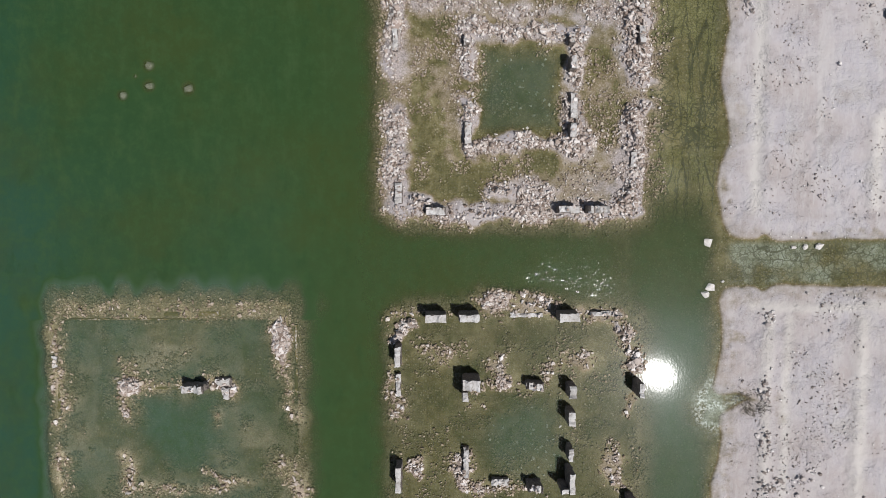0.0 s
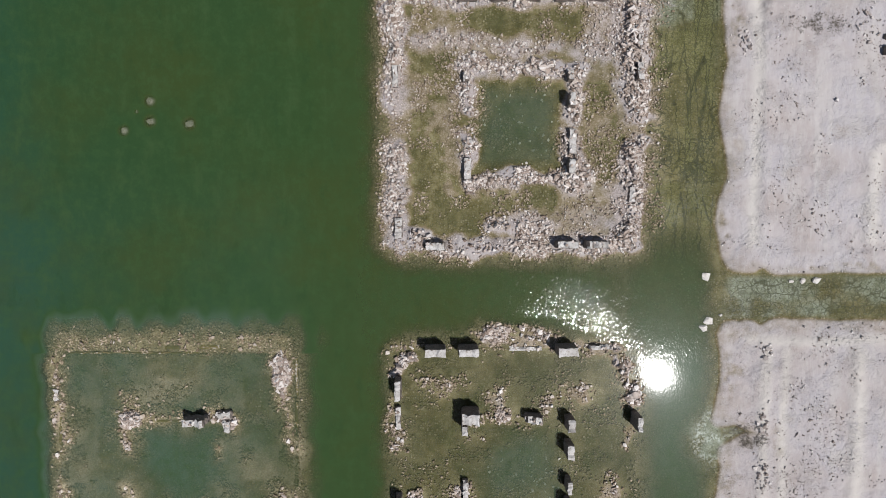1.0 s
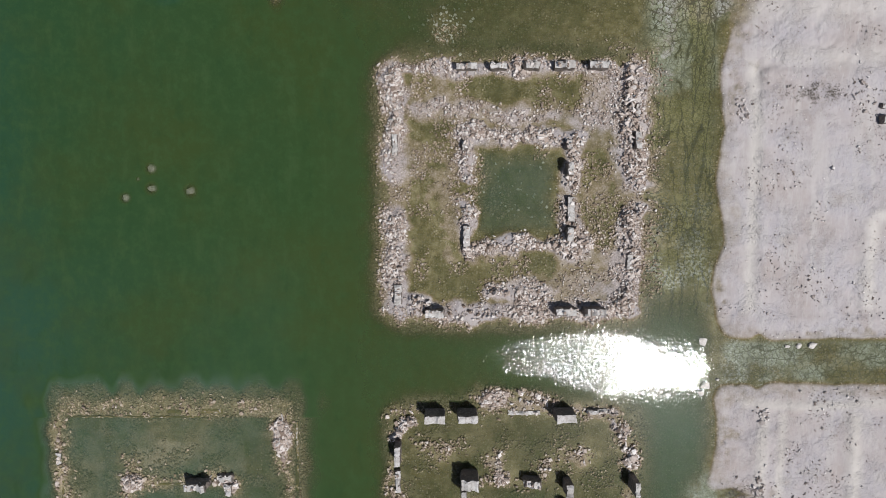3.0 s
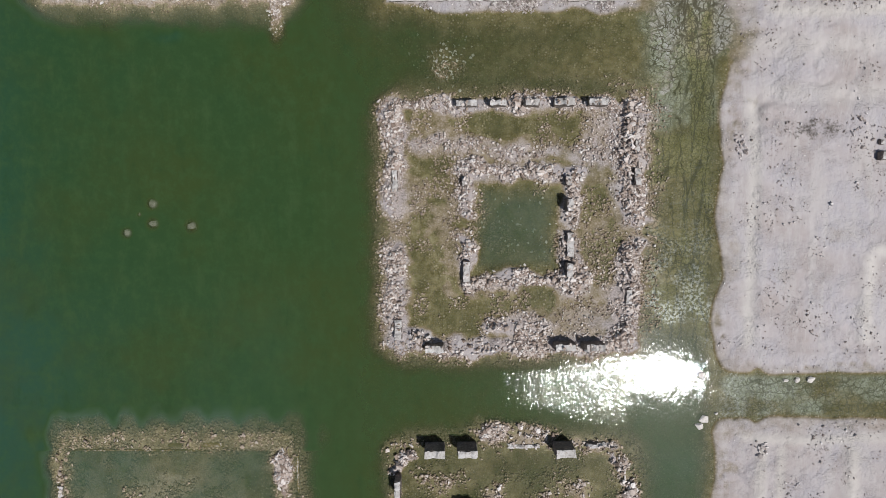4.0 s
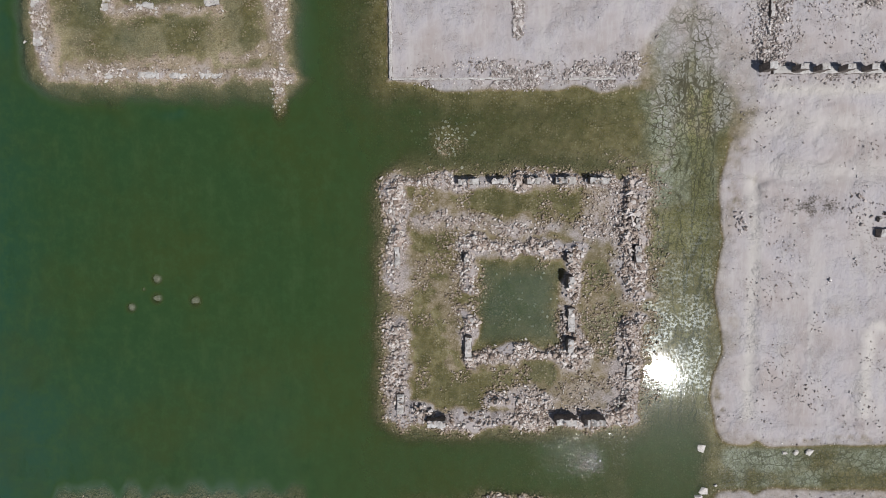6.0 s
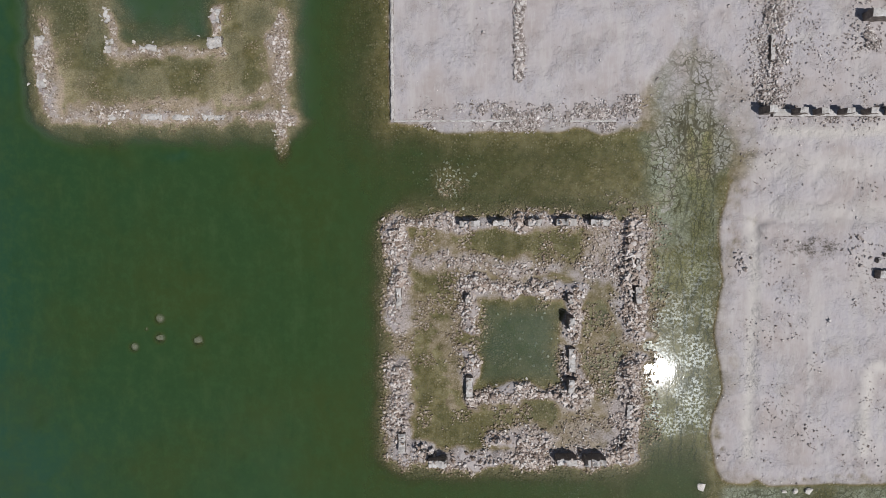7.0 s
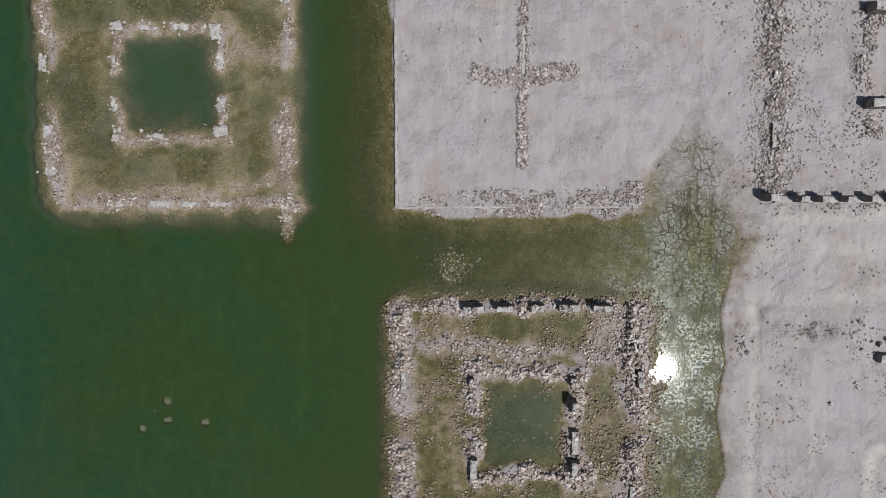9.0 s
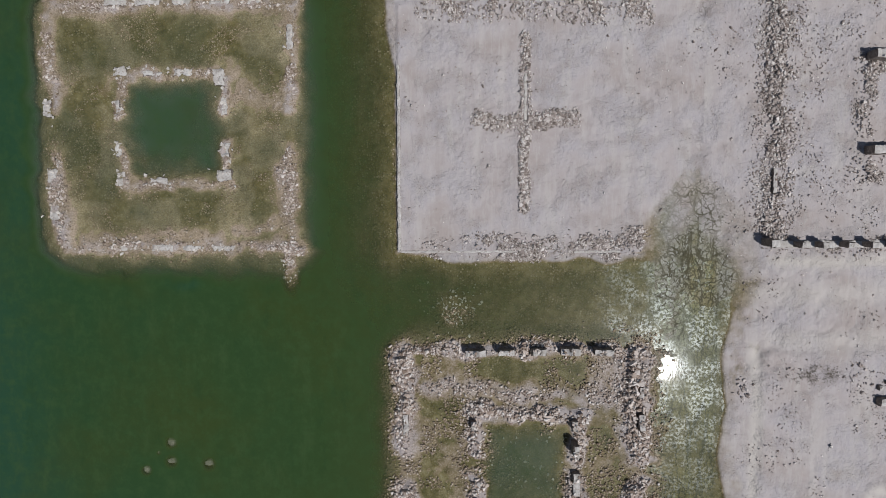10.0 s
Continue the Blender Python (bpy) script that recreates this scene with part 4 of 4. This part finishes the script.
def wall_stump(parent, spec, seed, ragged=0.25, caps=0, label="", worn=0.03, rocks=None):
    cx, cy, sx, sy, top = spec
    FOOTPRINTS.append((cx, cy, sx, sy))
    sx, sy = sx - 0.08, sy - 0.08
    low = min(float(height(np.array([cx]), np.array([cy]))[0]), top - 0.15) - 0.35
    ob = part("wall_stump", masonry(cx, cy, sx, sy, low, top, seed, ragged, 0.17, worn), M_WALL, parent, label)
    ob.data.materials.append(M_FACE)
    # flat tops keep the pale plaster; sides take the shade-darkened stone
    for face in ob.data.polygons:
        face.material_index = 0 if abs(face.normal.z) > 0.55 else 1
    rng = np.random.default_rng(seed)
    if caps:
        x, y = rng.uniform(cx - sx * 0.42, cx + sx * 0.42, caps), rng.uniform(cy - sy * 0.42, cy + sy * 0.42, caps)
        if rocks:
            x, y = rng.normal(cx, sx * 0.4 + 0.1, caps), rng.normal(cy, sy * 0.4 + 0.1, caps)
        lift = top - ragged * 0.4 * (top - low) * rng.uniform(0.4, 1.0, caps)
        lone_rocks("cap_stone", ob, np.stack([x, y, lift], -1), rng.uniform(0.11, 0.22, caps), rng, rocks or ROCKS)
    return ob


def ruin(name, label):
    ob = new("ruined_house")
    return tagged(ob, label, "ruin", "ruined courtyard houses of one street grid")


def house_rubble(parent, h, count, picked, seed, size=(0.1, 0.26), extra=None, spill=0.05, skirt=0.45, stacked=0.0, ceiling=9.0, loose=0.0, dusty=False):
    """Stones over the mounds of fallen walls: the largest as pieces, the rest as one heap."""
    rng = np.random.default_rng(seed)

    def density(x, y):
        ro, ri = h.ring(x, y)
        clump = h.clump(x, y)
        heap = ease(0.15, 0.75, np.maximum(ro, ri))
        d = heap * (0.1 + 0.9 * clump)
        so = h.outer(x, y)
        drift = ease(0.5, 0.64, fbm(x, y, 1.5, 4, seed + 8))
        d = np.maximum(d, spill * drift * ease(0.4, -0.2, so))
        gap = 1 - 0.7 * np.exp(-((y - (h.y0 + h.y1) / 2) / 1.3) ** 4)
        edge = so + 1.1 * (fbm(x, y, 1.3, 3, seed + 9) - 0.5) + 1.5 * (h.skirt > 2) * ease(h.y1 + 1.5, h.y1 - 0.8, y)
        d = np.maximum(d, skirt * (so > -0.3) * gap * (0.25 + 0.75 * clump) * ease(h.skirt * 1.2 + 0.3, 0.1, edge))
        if extra is not None:
            d = np.maximum(d, extra(x, y))
        return d * (x < 37) * (y > -23.5) * (y < 51)

    box = (h.x0 - 3, h.x1 + 3, h.y0 - 3, h.y1 + 3)
    x, y = scatter(rng, box, count, density)
    free = np.ones(len(x), bool)
    for cx, cy, sx, sy in FOOTPRINTS:
        free &= (np.abs(x - cx) > sx / 2 + 0.03) | (np.abs(y - cy) > sy / 2 + 0.03)
    x, y = x[free], y[free]
    crest = np.clip(np.maximum(*h.ring(x, y)), 0, 1.2)
    if extra is not None:
        crest = np.maximum(crest, np.clip(1.4 * extra(x, y), 0, 1) * dusty)
    r = size[0] + (size[1] - size[0]) * rng.beta(1.3, 3.2, len(x)) * (0.45 + 0.65 * crest)
    base = height(x, y)
    z = base + r * (0.05 + 0.95 * rng.beta(1.2, 1.8, len(x))) + stacked * ease(0.55, 1.0, crest) * rng.beta(1.0, 2.2, len(x))
    held = rng.uniform(0, 1, len(x)) > loose
    z = np.where(held & (base < 0.03), np.minimum(z, ceiling - 0.55 * r), z)
    c = np.stack([x, y, z], -1)
    score = r + 0.15 * (z > 0.05)
    order = np.argsort(-score)
    big, rest = order[:picked], order[picked:]
    lone_rocks("stone", parent, c[big], r[big], rng, DUSTY_ROCKS if dusty else ROCKS)
    heap = joined_rocks("rubble", c[rest], r[rest], rng, M_DUST if dusty else M_STONE)
    heap.parent = parent
    tagged(heap, "heap of broken limestone and brick rubble", kind="stuff")


# central house: low stumps on rubble mounds just above the water
centre = ruin("centre", "collapsed stone courtyard house, pale rubble mounds with low wall stumps")
for k, s in enumerate(((1.82, 20.98, 1.6, 0.5, 1.65), (4.16, 21.01, 1.35, 0.5, 1.6), (6.59, 21.05, 1.32, 0.58, 1.5),
                       (9.0, 21.08, 1.52, 0.6, 1.65), (11.48, 21.06, 1.46, 0.55, 1.7))):
    wall_stump(centre, s, 20 + k, 0.3, 5)
for k, s in enumerate(((14.5, 17.92, 0.48, 0.93, 1.1), (14.49, 15.61, 0.49, 1.35, 1.5), (1.7, 15.27, 0.51, 0.72, 1.2),
                       (9.44, 15.33, 0.5, 0.8, 1.4), (9.45, 13.52, 0.5, 1.01, 1.9), (9.52, 8.7, 0.57, 1.11, 1.5),
                       (9.65, 10.56, 0.6, 1.9, 1.0), (1.85, 8.53, 0.6, 1.68, 1.05), (-3.3, 4.11, 0.65, 1.6, 1.05), (-3.5, 15.3, 0.5, 1.7, 0.9), (14.1, 6.6, 0.5, 1.2, 0.9))):
    wall_stump(centre, s, 40 + k, 0.35, 4)
for k, s in enumerate(((-0.55, 2.78, 1.5, 0.62, 1.9), (9.23, 2.92, 1.62, 0.6, 1.95), (11.38, 2.92, 1.67, 0.6, 2.05))):
    wall_stump(centre, s, 60 + k, 0.35, 4)

# southern house: tall plastered stumps standing in shallow water
south = ruin("south", "flooded stone courtyard house, tall pale wall stumps in shallow water")
for k, s in enumerate(((-0.54, -5.07, 1.62, 0.67, 2.3), (1.93, -5.04, 1.59, 0.67, 2.3), (9.27, -4.99, 1.58, 0.7, 2.3),
                       (-3.36, -7.95, 0.53, 1.63, 2.0), (2.1, -9.99, 1.4, 0.92, 2.5), (1.65, -10.84, 0.5, 0.8, 2.5),
                       (9.64, -10.63, 0.63, 1.05, 2.0), (9.58, -12.61, 0.59, 1.14, 2.0), (14.67, -10.43, 0.47, 1.17, 2.3),
                       (9.58, -15.39, 0.45, 1.04, 1.8), (9.59, -17.37, 0.5, 1.65, 2.4), (9.06, -17.98, 0.67, 0.45, 2.4),
                       (-3.34, -17.28, 0.53, 2.0, 2.0), (14.27, -19.43, 0.61, 1.3, 1.5))):
    wall_stump(south, s, 80 + k, 0.12)
for k, s in enumerate(((6.91, -10.32, 1.4, 0.6, 1.7), (6.94, -18.06, 1.2, 0.6, 2.0), (-3.39, -10.41, 0.46, 1.89, 0.7),
                       (1.76, -16.3, 0.49, 2.29, 1.0), (4.38, -17.9, 1.41, 0.57, 0.8), (11.9, -4.95, 1.7, 0.42, 0.7), (6.3, -5.1, 2.6, 0.4, 0.35))):
    wall_stump(south, s, 110 + k, 0.5, 6)

# south-western house: almost drowned
southwest = ruin("southwest", "drowned courtyard house, brown algae-coated rubble with two white stumps")
for k, s in enumerate(((-18.69, -10.5, 1.7, 0.6, 1.9), (-16.71, -10.15, 1.3, 0.6, 0.65), (-16.47, -11.0, 0.6, 1.0, 0.8),
                       (-29.6, -8.71, 0.5, 1.03, 0.25))):
    wall_stump(southwest, s, 130 + k, 0.4, 3, "", 0.09)
for k, s in enumerate(((-23.55, -5.44, 10.1, 0.24, 0.02), (-17.7, -5.0, 1.8, 0.42, 0.03), (-20.9, -5.02, 1.7, 0.4, 0.0 - 0.03), (-11.17, -7.35, 0.32, 3.1, 0.05), (-11.2, -10.3, 0.35, 2.2, 0.02),
                       (-20.8, -10.75, 2.6, 0.3, 0.02), (-29.4, -11.5, 0.35, 2.4, 0.03))):
    wall_stump(southwest, s, 140 + k, 0.1)

# north-western house: wall tops just clear of the water
northwest = ruin("northwest", "flooded courtyard house, whitened wall tops just clear of the water")
for k, s in enumerate(((-24.92, 47.19, 1.81, 0.5, 0.25), (-22.65, 47.2, 1.91, 0.5, 0.28), (-20.07, 47.23, 1.61, 0.5, 0.25),
                       (-17.24, 47.24, 1.61, 0.5, 0.25), (-14.71, 47.26, 1.01, 0.45, 0.22), (-24.85, 42.16, 1.0, 0.7, 0.25),
                       (-22.41, 41.97, 1.61, 0.48, 0.25), (-20.15, 42.07, 1.37, 0.55, 0.22), (-17.39, 41.72, 0.9, 1.3, 0.32),
                       (-17.09, 39.56, 0.53, 1.41, 0.28), (-25.07, 39.5, 0.5, 1.11, 0.2), (-25.15, 36.3, 0.5, 1.22, 0.22),
                       (-17.02, 36.27, 0.65, 1.12, 0.26), (-30.44, 39.43, 0.7, 1.41, 0.22), (-12.05, 44.69, 0.49, 1.8, 0.35))):
    wall_stump(northwest, s, 160 + k, 0.3, 6, "", 0.1, PALE_ROCKS)
for k, s in enumerate(((-22.19, 34.02, 1.42, 0.45, 0.25), (-17.18, 34.4, 1.2, 0.9, 0.3), (-25.04, 34.17, 0.7, 1.1, 0.2),
                       (-30.2, 34.26, 0.8, 1.42, 0.24), (-30.2, 31.52, 0.8, 1.22, 0.22), (-24.76, 28.85, 1.14, 0.5, 0.2),
                       (-21.99, 28.88, 1.82, 0.55, 0.22), (-19.79, 28.86, 1.44, 0.45, 0.2), (-17.4, 28.86, 1.79, 0.45, 0.2))):
    wall_stump(northwest, s, 190 + k, 0.3, 6, "", 0.1, PALE_ROCKS)

# northern house: filled with silt up to its wall tops
north = ruin("north", "courtyard house buried in pale silt, wall tops and rubble lines showing")
for k, s in enumerate(((-3.95, 35.6, 0.3, 14.0, 0.5), (0.6, 28.62, 9.0, 0.24, 0.4), (11.0, 28.62, 3.6, 0.24, 0.44), (5.5, 40.2, 0.3, 3.6, 0.55))):
    wall_stump(north, s, 210 + k, 0.03)

# north-eastern house: piers on a sill
northeast = ruin("northeast", "roofless stone house on dry silt, row of piers along one wall")
for k, s in enumerate(((23.75, 29.35, 0.7, 0.65, 2.2), (25.92, 29.21, 0.76, 0.5, 2.3), (27.47, 29.21, 0.72, 0.5, 2.3),
                       (29.3, 29.22, 0.65, 0.5, 2.3), (31.0, 29.22, 0.65, 0.5, 2.3), (32.7, 29.22, 0.65, 0.5, 2.3), (34.4, 29.22, 0.65, 0.5, 2.3))):
    wall_stump(northeast, s, 230 + k, 0.06)
wall_stump(northeast, (29.6, 29.2, 10.8, 0.62, 0.85), 240, 0.03)
for k, s in enumerate(((31.6, 43.06, 2.2, 0.7, 2.2), (31.7, 36.18, 2.2, 0.7, 2.2), (24.06, 33.92, 0.36, 1.91, 1.0))):
    wall_stump(northeast, s, 250 + k, 0.15, 2)

# eastern house: a fragment in the silt
east = ruin("east", "silted-up stone house, one broken wall corner showing")
for k, s in enumerate(((33.0, 17.18, 1.1, 0.7, 1.3), (32.7, 18.2, 0.4, 0.5, 0.9), (33.4, 18.6, 0.7, 0.35, 0.9))):
    wall_stump(east, s, 260 + k, 0.3, 1)


# ---- stones along the shore ----
def boulder(x, y, r, seed, label):
    me = rock_mesh("boulder", seed, 22, M_PALE)
    ob = new("boulder", me)
    ob.scale = (r, r, r)
    z = float(height(np.array([x]), np.array([y]))[0])
    ob.location = (x, y, max(z, -0.15) + r * 0.3)
    return tagged(ob, label, "boulder", "pale boulders along the ditch")


for k, (x, y, r) in enumerate(((20.04, 0.41, 0.42), (28.41, 0.09, 0.4), (27.29, 0.1, 0.27), (26.44, 0.05, 0.26), (19.85, -3.53, 0.38), (20.25, -3.0, 0.42), (21.17, -2.55, 0.2))):
    boulder(x, y, r, 900 + k, "pale angular boulder at the muddy water's edge")
for k, (x, y, r) in enumerate(((-19.0, 11.9, 0.5), (-21.9, 13.6, 0.48), (-21.9, 12.1, 0.5), (-23.9, 11.4, 0.42), (-22.9, 12.8, 0.3), (-21.3, 14.6, 0.3))):
    ob = boulder(x, y, r, 920 + k, "pale stone showing dimly under green water")
    ob.location.z = -0.16 - 0.5 * r

rng = np.random.default_rng(77)


def pebble_density(x, y):
    dry = -wet_side(x, y)
    patch = 0.8 * ease(0.53, 0.68, fbm(x, y, 2.6, 4, 301)) + 0.035
    line = 0.6 * np.exp(-((x - 24.5) / 0.25) ** 2) * ease(0.5, 0.7, fbm(x, y, 1.7, 2, 302))
    swirl = 0.5 * np.exp(-((x - 27.7) / 1.8) ** 2 - ((y - 19.15) / 0.8) ** 2)
    line2 = 0.5 * np.exp(-((x - 28.0 - 0.3 * (y + 9)) / 1.6) ** 2) * (y < -4) * ease(0.42, 0.6, fbm(x, y, 1.6, 3, 303))
    return (patch * 0.42 + line + swirl + line2) * ease(0.15, 0.6, dry) * (x < 36) * np.where((x < 17) & (y > 28), 0.3, 1.0)


px, py = scatter(rng, (-6, 36, -23, 51), 120000, pebble_density)
pr = 0.045 + 0.27 * rng.beta(0.7, 6.0, len(px))
pz = height(px, py) + pr * rng.uniform(0.2, 0.6, len(px))
pebbles = tagged(joined_rocks("pebbles", np.stack([px, py, pz], -1), pr, rng, M_DUST), "scattered grey pebbles and stones on dry silt", "pebbles", kind="stuff")

# ---- dead plants and piles on the flats ----
def stems(name, spots, tall, lean, thick, rng, label, category):
    """Many thin dry stems, each a tapering three-sided blade, as one patch."""
    verts, faces = [], []
    z0 = height(np.array([p[0] for p in spots]), np.array([p[1] for p in spots]))
    for (x, y), z in zip(spots, z0):
        a, l, h = rng.uniform(0, 2 * np.pi), rng.uniform(*lean), rng.uniform(*tall)
        w, b = thick * rng.uniform(0.6, 1.3), len(verts)
        for k in range(3):
            verts.append((x + w * np.cos(a + 2.1 * k), y + w * np.sin(a + 2.1 * k), z - 0.03))
        for k in range(3):
            verts.append((x + 0.5 * l * np.cos(a) + 0.7 * w * np.cos(a + 2.1 * k), y + 0.5 * l * np.sin(a) + 0.7 * w * np.sin(a + 2.1 * k), z + 0.65 * h))
        verts.append((x + l * np.cos(a), y + l * np.sin(a), z + h))
        for k in range(3):
            n = (k + 1) % 3
            faces += [(b + k, b + n, b + 3 + n, b + 3 + k), (b + 3 + k, b + 3 + n, b + 6)]
    me = bpy.data.meshes.new(name)
    me.from_pydata(verts, [], faces)
    me.materials.append(M_TWIG)
    return tagged(new(name, me), label, category, kind="stuff")


rng = np.random.default_rng(55)
x, y = scatter(rng, (21.4, 25.2, -13.2, -10.4), 5200, lambda x, y: 0.35 * ease(1.25, 0.5, np.hypot((x - 23.3) / 1.5, (y + 11.8) / 1.0)) * ease(0.3, 0.55, fbm(x, y, 0.7, 3, 320)))
stems("reeds", list(zip(x, y)), (0.08, 0.3), (0.1, 0.4), 0.018, rng, "patch of dry olive-brown reeds in a silted inlet", "reeds")
x, y = scatter(rng, (25.2, 30.6, 17.6, 20.6), 16000, lambda x, y: 0.6 * ease(0.13, 0.03, np.abs(((y - 19.1 - 0.16 * (x - 27.7)) * 1.9 + 9) % 0.62 - 0.31)) * ease(1.1, 0.6, np.hypot((x - 27.8) / 2.2, (y - 19.15) / 0.85)) * ease(0.35, 0.6, fbm(x, y, 0.6, 3, 321)))
stems("dry_brush", list(zip(x, y)), (0.05, 0.16), (0.12, 0.32), 0.015, rng, "dark dead brush drifted in rows on dry silt", "brush")
x, y = scatter(rng, (20.5, 24.5, 24.5, 31), 4200, lambda x, y: 0.5 * ease(1.2, 0.5, np.hypot((x - 21.3) / 1.3, (y - 27.6) / 1.6)) * ease(0.42, 0.6, fbm(x, y, 0.8, 3, 322)))
stems("dry_brush", list(zip(x, y)), (0.03, 0.1), (0.1, 0.35), 0.014, rng, "sparse dark dead twigs on cracked mud", "brush")


def stone_pile(x0, y0, rx, ry, count, seed):
    rng = np.random.default_rng(seed)
    x, y = rng.normal(x0, rx, count), rng.normal(y0, ry, count)
    r = 0.08 + 0.26 * rng.beta(1.2, 3.0, count)
    r[0] = 0.27
    z = height(x, y) + r * 0.4 + 0.22 * np.exp(-((x - x0) / rx) ** 2 - ((y - y0) / ry) ** 2) * rng.uniform(0, 1, count)
    ob = tagged(new("stone_pile"), "small heap of dark grey stones on dry silt", "stones", "stone heaps along the bank")
    ob.location = (x0, y0, float(height(np.array([x0]), np.array([y0]))[0]))
    bpy.context.view_layer.update()
    rot, kinds = turns(rng, count), rng.integers(0, len(ROCKS), count)
    for a, b, c, q, k, m in zip(x, y, z, rot, kinds, r):
        stone = new("stone", DUSTY_ROCKS[k])
        stone.parent = ob
        stone.matrix_basis = Matrix.Translation((a - x0, b - y0, c - ob.location.z)) @ Matrix(q.tolist()).to_4x4() @ Matrix.Diagonal((m, m, m, 1))


for k, (x, y, rx, ry, n) in enumerate(((24.6, -5.3, 0.3, 0.3, 28), (24.5, -11.2, 0.25, 0.55, 30), (24.45, -14.4, 0.25, 0.4, 24), (24.9, -18.2, 0.6, 0.5, 40), (27.5, -17.8, 0.7, 0.8, 40),
                                       (22.4, 18.2, 0.4, 0.5, 26), (31.0, 19.4, 0.6, 0.5, 24))):
    stone_pile(x, y, rx, ry, n, 700 + k)

# ---- rubble of the houses ----
def reef(x, y):
    h = HOUSES["centre"]
    litter = 0.22 * ease(7.5, 10.5, x) * (h.outer(x, y) < 0) * (h.inner(x, y) > 0) * ease(0.3, 0.6, fbm(x, y, 1.1, 3, 411))
    return litter + 0.6 * ease(1.4, 0.4, np.hypot((x - 0.3) / 1.7, (y - 24.0) / 1.6)) * ease(0.35, 0.6, fbm(x, y, 0.9, 3, 410))


def tail(x, y):
    return 0.5 * ease(1.3, 0.5, np.hypot((x + 12.3) / 0.75, (y - 27.2) / 1.9))


house_rubble(centre, HOUSES["centre"], 105000, 300, 1001, size=(0.065, 0.4), spill=0.35, skirt=0.55, stacked=0.5, extra=reef)
house_rubble(south, HOUSES["south"], 95000, 280, 1002, size=(0.065, 0.38), spill=0.25, skirt=0.4, stacked=0.3)
house_rubble(southwest, HOUSES["southwest"], 120000, 280, 1003, size=(0.075, 0.4), spill=0.75, skirt=0.85, ceiling=0.0, loose=0.2)
house_rubble(northwest, HOUSES["northwest"], 95000, 280, 1004, size=(0.05, 0.25), spill=0.35, skirt=0.5, ceiling=0.05, loose=0.35, extra=tail)


def sunken(parent, x0, y0, rx, ry, depth, count, seed):
    """Pale stones lying singly under the water."""
    rng = np.random.default_rng(seed)
    x, y = rng.normal(x0, rx, count), rng.normal(y0, ry, count)
    r = rng.uniform(0.08, 0.19, count)
    z = np.maximum(height(x, y) + 0.3 * r, -depth)
    lone_rocks("sunken_stone", parent, np.stack([x, y, z], -1), r, rng, PALE_ROCKS)


sunken(centre, 0.2, 24.1, 1.1, 0.95, 0.16, 90, 81)
sunken(centre, 5.7, 12.0, 1.7, 1.8, 0.32, 60, 82)
sunken(south, 6.4, -15.2, 1.8, 1.6, 0.3, 70, 83)
sunken(northwest, -12.3, 27.4, 0.35, 0.9, 0.12, 30, 84)


def band(x, y):
    return 0.85 * np.exp(-((x - 24.2) / 1.25) ** 2) * ease(29.6, 30.4, y) * (0.15 + 0.85 * ease(0.36, 0.55, fbm(x, y, 1.4, 4, 420)))


class NoRing(House):
    def ring(self, x, y):
        so = self.outer(x, y)
        s = np.exp(-((so + 0.3) / 1.1) ** 2) * ((y < 30.5) | (y > 45)) * (0.4 + 0.6 * ease(0.4, 0.6, fbm(x, y, 2.0, 3, 404))) * ease(-3.6, -1.5, x)
        return s * 0.9, s * 0


hn = HOUSES["north"]
house_rubble(north, NoRing(hn.x0, hn.x1, hn.y0, hn.y1, hn.ix0, hn.ix1, hn.iy0, hn.iy1, 0.5, 0.45, 0.4, 0.4, 67, 0.4), 140000, 250, 1005, size=(0.07, 0.28), extra=cross, spill=0.0, skirt=0.0, stacked=0.1, dusty=True)
house_rubble(northeast, HOUSES["northeast"], 90000, 280, 1006, size=(0.07, 0.27), spill=0.1, skirt=0.2, stacked=0.2, extra=band, dusty=True)
